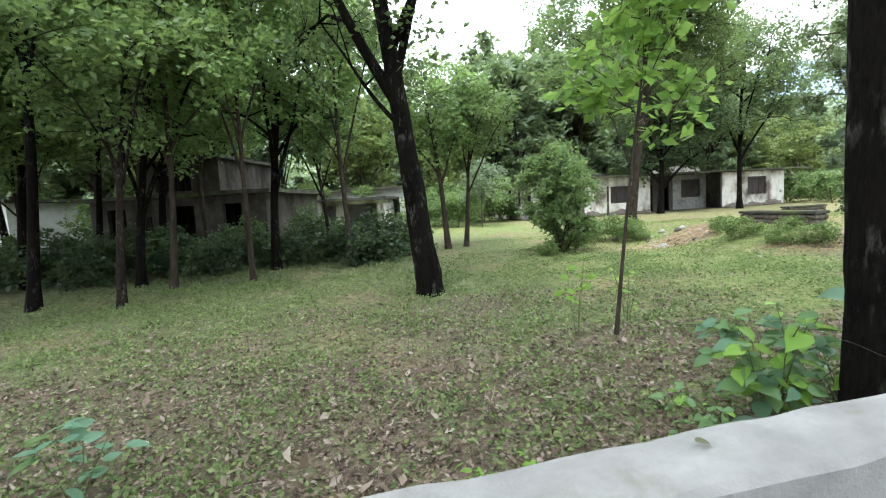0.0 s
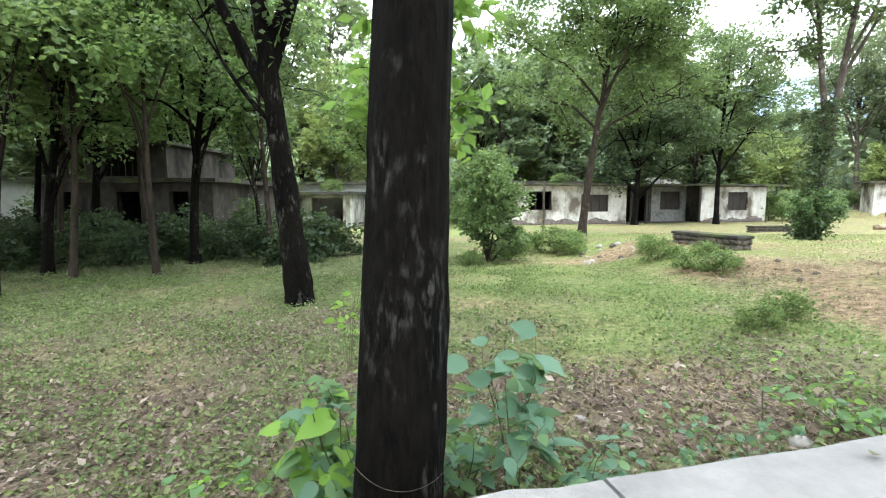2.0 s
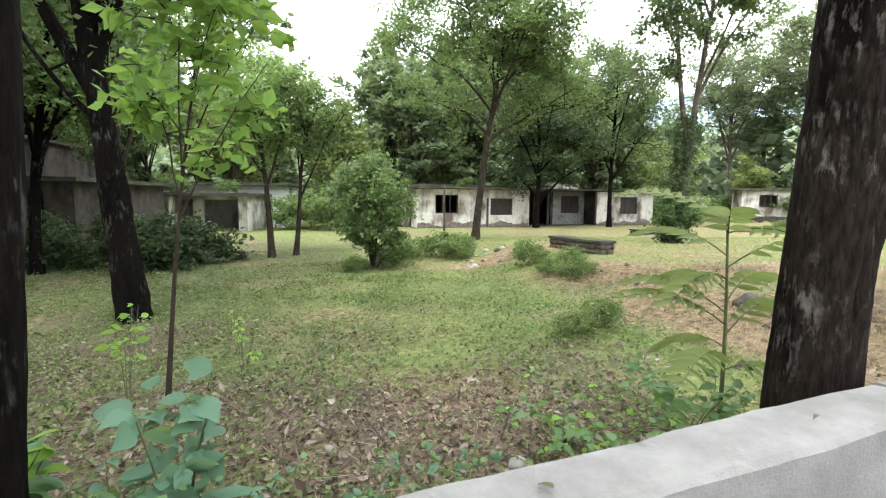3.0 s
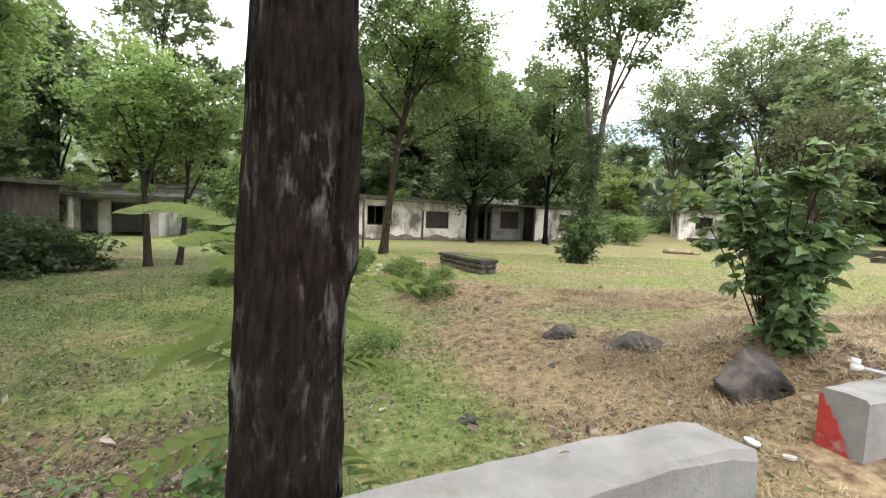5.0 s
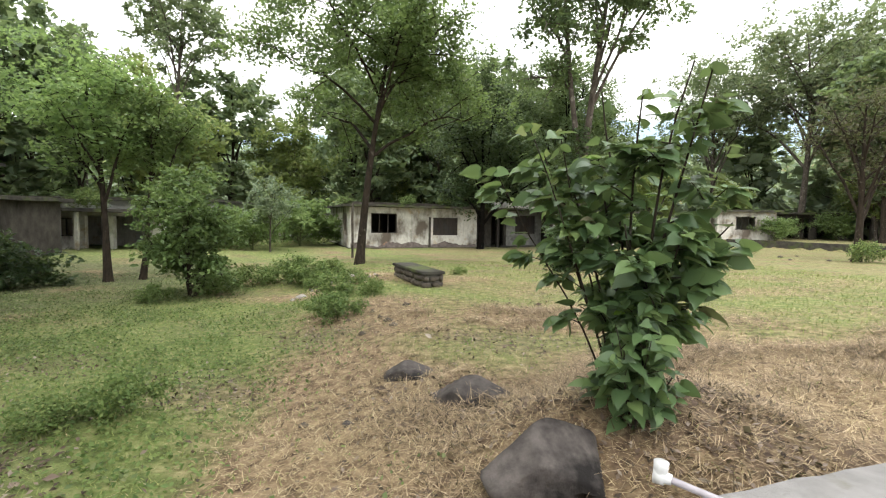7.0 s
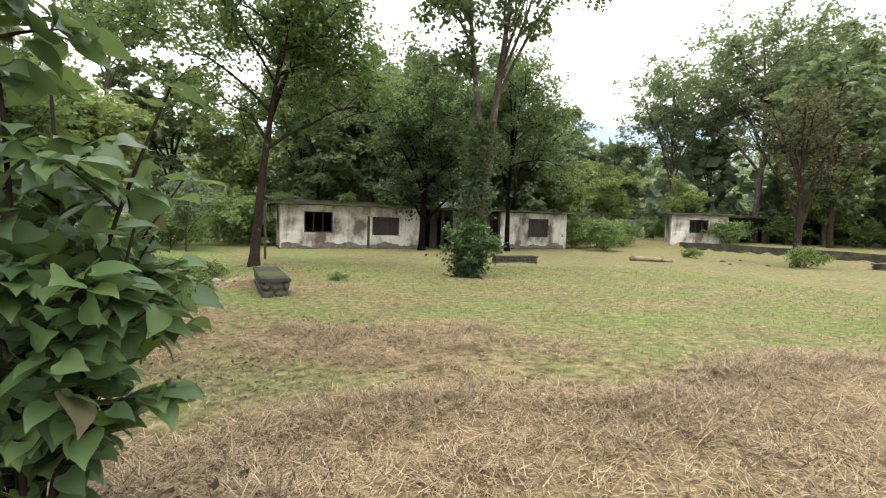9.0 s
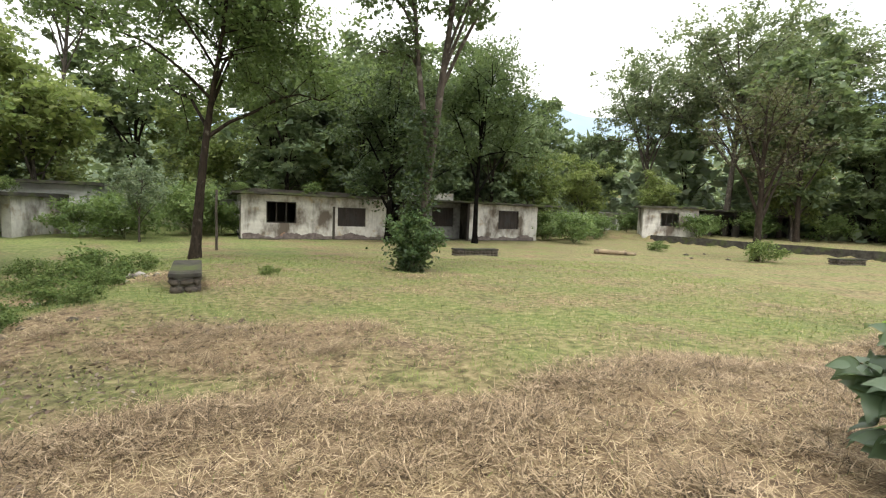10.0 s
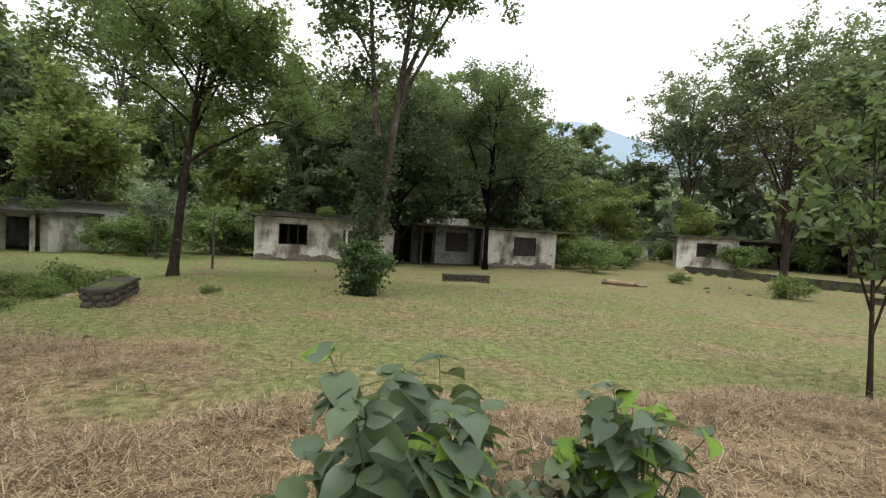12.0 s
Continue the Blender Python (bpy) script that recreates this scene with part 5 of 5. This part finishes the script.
def leafy_plant(name, x, y, label, leaf_mats, stems, height, radius, n_leaf, leaf, seed, stem_mat=M_TWIG, stem_r=0.008, width=0.36, droop=0.35, start=0.25, extra=0, dz=0.0, side=2, lean=(0, 0), category="plant", even=0.0, hmin=0.72):
    """Several stems from one foot, with leaf stalks; each near leaf is a piece of its own."""
    rng = random.Random(seed)
    nr = np.random.default_rng(seed)
    e = empty(name, ground_pose(x, y, 0, dz), label, category, "leafy plants")
    kinds = [single_leaf(seed + i, m, width * rng.uniform(0.9, 1.1), 0.2 + 0.12 * (i % 3)) for i, m in enumerate(leaf_mats)]
    lines, spots = [], []
    for i in range(stems):
        az = i * 2.4 + rng.uniform(-0.4, 0.4)
        r = radius * rng.uniform(0.3, 0.85)
        h = height * rng.uniform(hmin, 1.0)
        foot = np.array([0.05 * math.cos(az) * radius, 0.05 * math.sin(az) * radius, -0.08])
        tip = np.array([r * math.cos(az) + lean[0], r * math.sin(az) + lean[1], h])
        mid = foot * 0.45 + tip * 0.45 + np.array([-0.1 * r * math.cos(az), -0.1 * r * math.sin(az), 0.12 * h])
        c = bezier(foot, mid, tip, 8)
        bend = np.sin(np.linspace(0, 1, 8) * rng.uniform(4, 8) + rng.uniform(0, 6)) * np.linspace(0, 1, 8) * 0.09 * radius
        c[:, 0] += bend * math.sin(az) + 0.5 * bend
        c[:, 1] -= bend * math.cos(az)
        me = mesh_np("stem", *tube(c, np.linspace(stem_r, stem_r * 0.35, 8), 6), stem_mat, True)
        child("stem", me, e)
        lines.append(c)
        for j in range(side):
            u = rng.uniform(0.3, 0.85)
            b = np.array([np.interp(u, np.linspace(0, 1, 8), c[:, k]) for k in range(3)])
            a2 = rng.uniform(0, 6.28)
            ln = radius * rng.uniform(0.25, 0.48)
            t2 = b + np.array([math.cos(a2) * ln, math.sin(a2) * ln, ln * rng.uniform(0.2, 0.7)])
            s = bezier(b, (b + t2) / 2 + np.array([0, 0, 0.08 * ln]), t2, 8)
            child("stem", mesh_np("stem", *tube(s, np.linspace(stem_r * 0.5, stem_r * 0.2, 8), 5), stem_mat, True), e)
            lines.append(s)
    for i in range(n_leaf + extra):
        c = rng.choice(lines)
        u = rng.uniform(start, 1.0) ** (0.8 - even)
        p = np.array([np.interp(u, np.linspace(0, 1, 8), c[:, k]) for k in range(3)])
        az = rng.uniform(0, 6.28)
        out = np.array([math.cos(az), math.sin(az), rng.uniform(-droop, 0.35)])
        out[:2] += 0.8 * p[:2] / (radius + 0.01)
        spots.append((p + out * leaf * 0.3, out, leaf * rng.uniform(0.55, 1.15)))
    tips = []
    for c in lines:
        for k in range(3):
            az = rng.uniform(0, 6.28)
            tips.append((c[-1 - k % 2], np.array([math.cos(az), math.sin(az), rng.uniform(-0.2, 0.5)]), leaf * rng.uniform(0.45, 0.9)))
    spots = tips[: 3 * n_leaf // 4] + spots
    spots = spots[: n_leaf + extra]
    for p, d, s in spots[:n_leaf]:
        ob = child("leaf", rng.choice(kinds), e)
        ob.matrix_basis = leaf_pose(p, d, s, rng)
    if extra:
        P = np.array([q[0] for q in spots[n_leaf:]])
        D = np.array([q[1] for q in spots[n_leaf:]])
        child("foliage", mesh_np("foliage", *broad_leaves(P, D, leaf * 0.85, nr, width), leaf_mats[0], True), e)
    return e


leafy_plant("shrub", 9.08, 4.42, "large leafy green shrub with many dark stems", [M_LEAF_SHRUB, M_LEAF_SHRUB, M_LEAF_BROAD, M_LEAF_SHRUB, M_LEAF_BROAD, M_LEAF, M_LEAF_YOUNG, M_LEAF_BROWN], 16, 1.95, 0.6, 300, 0.125, 71, M_BARK_MID, 0.011, 0.41, 0.6, 0.03, 1450, category="shrub", side=6, even=-0.05, hmin=0.4, lean=(0.1, 0))
leafy_plant("shrub", 9.0, 4.14, "low dark leafy shoots at the foot of the large shrub", [M_LEAF_SHRUB, M_LEAF_BROAD, M_LEAF_SHRUB], 9, 0.6, 0.32, 110, 0.12, 89, M_BARK_MID, 0.006, 0.41, 0.6, 0.05, 190, category="shrub", side=3, hmin=0.4, lean=(-0.05, -0.03))
leafy_plant("shrub", 9.04, 4.46, "slender shrub stem leaning out from the large shrub", [M_LEAF_SHRUB, M_LEAF, M_LEAF_SHRUB, M_LEAF_OLIVE], 4, 1.55, 0.3, 120, 0.12, 88, M_BARK_MID, 0.008, 0.41, 0.6, 0.55, 160, category="shrub", side=3, hmin=0.8, lean=(-0.62, -0.02))
leafy_plant("shrub", 13.97, 4.62, "low plant with large grey-green heart leaves", [M_LEAF_BROAD, M_LEAF_BROAD, M_LEAF_BROAD, M_LEAF_YOUNG, M_LEAF_BROAD, M_LEAF_BROAD], 16, 0.94, 0.47, 290, 0.155, 72, M_TWIG, 0.006, 0.4, 0.5, 0.05, 190, hmin=0.5, side=2, category="shrub")
leafy_plant("shrub", 14.88, 4.76, "low plant with broad yellowish-green leaves", [M_LEAF_BROAD, M_LEAF_BROAD, M_LEAF_YOUNG, M_LEAF_BROAD], 12, 0.84, 0.33, 220, 0.13, 73, M_TWIG, 0.006, 0.4, 0.6, 0.05, 120, hmin=0.5, side=2, category="shrub")
leafy_plant("weed", 14.45, 4.68, "low grey-green weed among the larger plants", [M_LEAF_BROAD, M_LEAF_BROWN], 12, 0.62, 0.36, 260, 0.075, 74, M_TWIG, 0.004, 0.34, 0.4, 0.05)
leafy_plant("weed", 1.66, 2.15, "bright green broad-leaved weed beside the tree", [M_LEAF_PLANT, M_LEAF_TEAL, M_LEAF_PLANT, M_LEAF_YOUNG], 10, 0.72, 0.42, 210, 0.125, 75, M_TWIG, 0.006, 0.36, 0.4, 0.1)
leafy_plant("weed", 2.42, 2.25, "tall bluish-green weed with pointed leaves", [M_LEAF_TEAL], 5, 0.82, 0.28, 60, 0.18, 76, M_TWIG, 0.006, 0.34, 0.3, 0.3)
leafy_plant("weed", 2.18, 2.35, "low bluish-green weed behind the dark trunk", [M_LEAF_TEAL, M_LEAF_PLANT], 8, 0.45, 0.4, 110, 0.1, 87, M_TWIG, 0.005, 0.36, 0.4, 0.15)
leafy_plant("weed", 2.65, 1.95, "fine green weed beside the parapet", [M_LEAF_PLANT, M_LEAF_TEAL], 9, 0.5, 0.42, 200, 0.07, 77, M_TWIG, 0.004, 0.34, 0.4, 0.2)
leafy_plant("weed", 1.15, 1.95, "green weed beside the parapet", [M_LEAF_PLANT, M_LEAF_YOUNG], 5, 0.4, 0.32, 60, 0.085, 78, M_TWIG, 0.004, 0.36, 0.4, 0.2)
leafy_plant("weed", -2.3, 1.95, "bluish-green weed with pale pointed leaves", [M_LEAF_TEAL], 4, 0.5, 0.35, 34, 0.21, 79, M_TWIG, 0.005, 0.32, 0.3, 0.3)
leafy_plant("weed", 0.15, 1.75, "small bright green weed", [M_LEAF_YOUNG], 5, 0.22, 0.2, 40, 0.06, 80, M_TWIG, 0.003, 0.36, 0.4, 0.2)
leafy_plant("weed", 5.0, 2.85, "green weed at the foot of the spotted tree", [M_LEAF_PLANT], 9, 0.42, 0.45, 170, 0.08, 81, M_TWIG, 0.004, 0.36, 0.4, 0.2)
leafy_plant("weed", 4.35, 2.75, "low green weed by the parapet", [M_LEAF_PLANT, M_LEAF_YOUNG], 12, 0.3, 0.6, 240, 0.065, 82, M_TWIG, 0.004, 0.36, 0.4, 0.2)
leafy_plant("weed", 5.4, 2.75, "small weed behind the spotted tree", [M_LEAF_PLANT], 4, 0.45, 0.2, 24, 0.1, 83, M_TWIG, 0.004, 0.36, 0.4, 0.2)
leafy_plant("weed", 3.55, 2.4, "low green weed by the parapet", [M_LEAF_PLANT, M_LEAF_TEAL], 10, 0.24, 0.5, 180, 0.055, 84, M_TWIG, 0.003, 0.36, 0.4, 0.2)
leafy_plant("weed", 1.05, 4.25, "bright shoots at the sapling's foot", [M_LEAF_YOUNG], 4, 0.85, 0.2, 34, 0.12, 85, M_TWIG, 0.005, 0.3, 0.3, 0.5)
leafy_plant("weed", 1.75, 4.95, "small bright shrub with narrow leaves", [M_LEAF_YOUNG], 5, 0.6, 0.22, 44, 0.1, 86, M_TWIG, 0.005, 0.24, 0.3, 0.4)


def pinnate_plant(x, y, label, n, height, seed):
    """An upright stem with long feathered leaves, each with rows of leaflets."""
    rng = random.Random(seed)
    e = empty("young_plant", ground_pose(x, y), label, "plant", "leafy plants")
    stem = bezier(np.array([0, 0, -0.05]), np.array([0.02, 0, height * 0.5]), np.array([-0.03, 0, height]), 8)
    child("stem", mesh_np("stem", *tube(stem, np.linspace(0.014, 0.006, 8), 8), M_TWIG, True), e)
    leaflet = single_leaf(seed, M_LEAF_OLIVE, 0.15, 0.15, "leaflet")
    for i in range(n):
        u = 0.35 + 0.65 * i / (n - 1)
        b = np.array([np.interp(u, np.linspace(0, 1, 8), stem[:, k]) for k in range(3)])
        az = math.pi + 1.1 * math.sin(i * 2.4) + (0 if i % 3 else 2.6)
        ln = rng.uniform(0.38, 0.6)
        tip = b + np.array([math.cos(az) * ln, math.sin(az) * ln * 0.8, rng.uniform(-0.12, 0.18)])
        c = bezier(b, (b + tip) / 2 + np.array([0, 0, 0.16]), tip, 10)
        fr = child("frond", mesh_np("frond", *tube(c, np.linspace(0.005, 0.002, 10), 5), M_TWIG, True), e)
        along = unit(tip - b)
        cross = unit(np.cross(along, np.array([0, 0, 1.0])))
        for k in range(2, 10):
            for sgn in (-1, 1):
                ob = child("leaflet", leaflet, fr)
                ob.matrix_basis = leaf_pose(c[k], along * 0.55 + sgn * cross + np.array([0, 0, -0.1]), 0.2 * (1 - 0.35 * abs(k - 5) / 5), rng, 12)
    return e


pinnate_plant(5.2, 2.85, "young bright green plant with feathered leaves", 14, 1.3, 91)


# dry leaves lying on the parapet, and a wire round the dark tree
dry_leaf = single_leaf(95, M_LEAF_BROWN, 0.3, 0.4, "dry_leaf")
for k, (x, back, s) in enumerate(((0.62, 0.1, 0.05), (3.3, 0.12, 0.05), (4.1, 0.06, 0.05), (3.75, 0.17, 0.06), (6.2, 0.1, 0.04), (4.75, 0.15, 0.035))):
    ob = new("dry_leaf", dry_leaf)
    ob.matrix_world = pose(x, wall_line(x) - back, PAR_TOP(x) + 0.022, 4, -6, 40 * k) @ Matrix.Diagonal((s, s, s, 1))
    tagged(ob, "dry brown leaf lying on the parapet", "leaf", "dry leaves")
ang = np.linspace(0, 2 * np.pi, 40)
ring = np.stack([1.956 + 0.192 * np.cos(ang), 1.815 + 0.192 * np.sin(ang), 0.6 - 0.05 * np.sin(ang * 1.0 + 1.2) + 0.03 * np.cos(2 * ang)], 1)
wire = new("wire", mesh_np("wire", *tube(ring, np.full(40, 0.001), 6), M_BARK_GREY, True))
tagged(wire, "thin sagging wire tied round the dark trunk", "wire")

# ---- grass, straw and fallen leaves ----
def clear_of_road(x, y):
    return y > np.where(x < 8.1, wall_line(x) + 0.02, np.where(x < 10.4, 3.32 + 0.2 * (x - 8.33), 3.6))


def spots_on(n, xr, yr, power, seed, keep):
    rng = np.random.default_rng(seed)
    x = rng.uniform(*xr, n * 4)
    y = yr[0] + (yr[1] - yr[0]) * rng.random(n * 4) ** power
    y = y + np.clip(wall_line(x), 0, 3.3)
    ok = clear_of_road(x, y) & (rng.random(n * 4) < keep(x, y))
    x, y = x[ok][:n], y[ok][:n]
    return np.stack([x, y, land(x, y)], 1), rng


def blades(p, length, width, rng, upright, kink=0.0, thin=False):
    n = len(p)
    az = rng.uniform(0, 2 * np.pi, n)
    el = np.clip(rng.normal(upright, 0.3, n), 0.03, 1.5)
    L = length * rng.uniform(0.5, 1.4, n)
    d = np.stack([np.cos(az) * np.cos(el), np.sin(az) * np.cos(el), np.sin(el)], 1)
    s = np.stack([-np.sin(az), np.cos(az), np.zeros(n)], 1) * width[:, None]
    mid = p + d * L[:, None] * 0.55
    tip = p + d * L[:, None]
    tip[:, 2] -= L * kink
    if thin:
        v = np.stack([p - s, p + s, tip], 1).reshape(-1, 3)
        return v, np.arange(3 * n).reshape(n, 3)
    v = np.stack([p - s, p + s, mid + s * 0.7, tip, mid - s * 0.7], 1).reshape(-1, 3)
    b = np.arange(n)[:, None] * 5
    f = (b[:, :, None] + np.array([[0, 1, 2], [0, 2, 4], [4, 2, 3]])[None]).reshape(-1, 3)
    return v, f


def far_width(p, w, grow_by=0.04):
    d = np.hypot(p[:, 0] - np.clip(p[:, 0], 0, 14), p[:, 1] - 1.5)
    return w * (1 + grow_by * 10 * np.clip(d - 2, 0, 40) / 4)


def grass_stuff(name, n, xr, yr, seed, keep, mat, label):
    p, rng = spots_on(n, xr, yr, 1.7, seed, keep)
    fw = far_width(p, 0.0035)
    tagged(new(name, mesh_np(name, *blades(p, 0.055 * (fw / 0.0035) ** 0.3, fw, rng, 0.6, 0.15, True), mat)), label, "grass", kind="stuff")


def grass_cover(x, y):
    return np.clip(1.25 - 1.1 * np.clip(dryness(x, y), 0, 1) - 0.55 * np.clip(mould_and_shade(x, y), 0, 1), 0.05, 1)


# weedy blades, their green darkened to include the shade of the trees
M_GRASS_WEEDY_SHADE = blade_mat("weedy_grass", [(0.035, 0.055, 0.02), (0.075, 0.105, 0.036), (0.14, 0.165, 0.065), (0.25, 0.245, 0.12)])
grass_stuff("grass", 85000, (0, 21), (0.0, 17), 1, lambda x, y: grass_cover(x, y) * (1 - np.clip(shaded_weeds(x, y), 0, 0.95)), M_GRASS, "short mown green grass blades")
grass_stuff("weedy_grass", 75000, (-11, 6), (0.0, 17), 21, lambda x, y: grass_cover(x, y) * np.clip(shaded_weeds(x, y), 0, 1), M_GRASS_WEEDY_SHADE, "dull green weedy grass under the trees, their shade painted in")
p, rng = spots_on(160000, (3, 20), (0.0, 11), 1.5, 2, lambda x, y: np.clip(dryness(x, y) - 0.35, 0.04, 1) ** 1.3)
fw = far_width(p, 0.0016, 0.05)
p[:, 2] += np.random.default_rng(5).random(len(p)) ** 2 * 0.035
tagged(new("straw", mesh_np("straw", *blades(p, 0.085 * (fw / 0.0016) ** 0.25, fw * 1.1, rng, 0.12, 0.05, True), M_STRAW)), "cut dry straw lying on the ground", "straw", kind="stuff")


def litter_stuff(name, n, size, seed, lift, label):
    p, rng = spots_on(n, (-5, 10), (0.0, 6.5), 1.5, seed, lambda x, y: np.clip(mould_and_shade(x, y) + 0.05, 0.02, 1))
    p[:, 2] += 0.006 + lift * rng.random(len(p))
    lv, lf = leaf_cards(p, size, rng, 0.0, 0.26, 1.3)
    lv[:, 2] = np.maximum(lv[:, 2], land(lv[:, 0], lv[:, 1]) + 0.003)
    tagged(new(name, mesh_np(name, lv, lf, M_LITTER)), label, "leaf litter", kind="stuff")


litter_stuff("fallen_leaves", 54000, 0.046, 3, 0.02, "brown and grey fallen leaves scattered thickly")
litter_stuff("large_fallen_leaves", 1600, 0.09, 31, 0.03, "larger pale curled leaves among the litter")


def weed_cover(x, y):
    patch = 0.25 + 0.75 * (np.sin(2.2 * x + 1.3 * y) * np.sin(1.7 * y - x) > -0.1)
    return np.clip(1.0 - 1.2 * np.clip(dryness(x, y), 0, 1) + 0.1 * np.clip(mould_and_shade(x, y), 0, 1), 0.03, 1) * patch * (1 - 0.55 * np.clip(mould_and_shade(x, y), 0, 1)) * np.where(x + 0.1 * y > 8, 0.015, 1.0)


p, rng = spots_on(44000, (-8, 12), (0.0, 10), 1.5, 4, weed_cover)
p[:, 2] += 0.01 + 0.045 * rng.random(len(p))
tagged(new("ground_weeds", mesh_np("ground_weeds", *leaf_cards(p, 0.04, rng, -0.05, 0.32, 1.2), M_WEED)), "small low green weeds among the grass", "weeds", kind="stuff")

# knots of taller weeds, each a small mound of leaves with dark gaps between
c, rng = spots_on(3000, (-9, 8), (0.2, 13), 1.3, 41, lambda x, y: (weed_cover(x, y) * 0.9 + 0.06) * (0.15 + 0.85 * ss(4.5, 2.0, x)))
k = rng.integers(8, 26, len(c))
r = np.repeat(rng.uniform(0.04, 0.13, len(c)), k)
q = np.repeat(c, k, axis=0) + rng.normal(size=(k.sum(), 3)) * r[:, None] * np.array([1.0, 1.0, 0.0])
q[:, 2] = land(q[:, 0], q[:, 1]) + rng.random(len(q)) * r * 0.9
tagged(new("weed_tufts", mesh_np("weed_tufts", *leaf_cards(q, 0.045, rng, -0.15, 0.3, 0.9), M_GRASS_WEEDY_SHADE)), "knots of low weeds on the ground", "weeds", kind="stuff")

# dry twigs strewn among the fallen leaves
p, rng = spots_on(900, (-3, 8), (0.0, 5), 1.4, 6, lambda x, y: np.clip(mould_and_shade(x, y), 0.02, 1))
p[:, 2] += 0.012
tagged(new("dry_twigs", mesh_np("dry_twigs", *blades(p, 0.3, np.full(len(p), 0.005), rng, 0.05, 0.0), M_LITTER)), "thin dry twigs among fallen leaves", "twigs", kind="stuff")

# rough heaps of cut grass, thicker along the edge of the mown lawn
rng = np.random.default_rng(7)
hx = rng.uniform(7.6, 19.5, 2600)
edge = 6.0 + 0.19 * (hx - 11.2) - 0.3 * np.sin(1.7 * hx)
hy = np.where(rng.random(2600) < 0.3, edge - np.abs(rng.normal(0, 0.25, 2600)), rng.uniform(3.6, 8.6, 2600))
ok = (dryness(hx, hy) > 0.62) & clear_of_road(hx, hy - 0.15)
hx, hy = hx[ok][:330], hy[ok][:330]
k = rng.integers(90, 420, len(hx))
wide = np.repeat(rng.uniform(0.07, 0.24, len(hx)), k)
qx = np.repeat(hx, k) + rng.normal(size=k.sum()) * wide * 1.3
qy = np.repeat(hy, k) + rng.normal(size=k.sum()) * wide * 0.8
dome = np.exp(-((qx - np.repeat(hx, k)) ** 2 / 1.7 + (qy - np.repeat(hy, k)) ** 2) / (2 * wide ** 2))
q = np.stack([qx, qy, land(qx, qy) + rng.random(k.sum()) ** 0.7 * dome * (0.02 + 0.45 * wide)], 1)
q = q[clear_of_road(q[:, 0], q[:, 1])]
tagged(new("straw_heaps", mesh_np("straw_heaps", *blades(q, 0.13, np.full(len(q), 0.0028), rng, 0.22, 0.12, True), M_STRAW_OLD)), "loose heaps of cut dry grass", "straw", kind="stuff")

# wooded hillsides far off, with distance haze put into their pale leaf colour
rng = np.random.default_rng(9)
n = 48000
az = rng.uniform(-1.15, 1.15, n)
dist = 58 + 150 * rng.random(n) ** 1.3
hx, hy = 7 + dist * np.sin(az), 3 + dist * np.cos(az)
lump = np.abs(np.sin(0.19 * hx + 0.07 * hy) * np.sin(0.21 * hy - 0.05 * hx)) ** 0.6
hz = land(hx, hy) + rng.random(n) * (3.5 + 8.5 * lump) * np.where((az > 0.27) & (az < 0.42), 0.75, 1.0)
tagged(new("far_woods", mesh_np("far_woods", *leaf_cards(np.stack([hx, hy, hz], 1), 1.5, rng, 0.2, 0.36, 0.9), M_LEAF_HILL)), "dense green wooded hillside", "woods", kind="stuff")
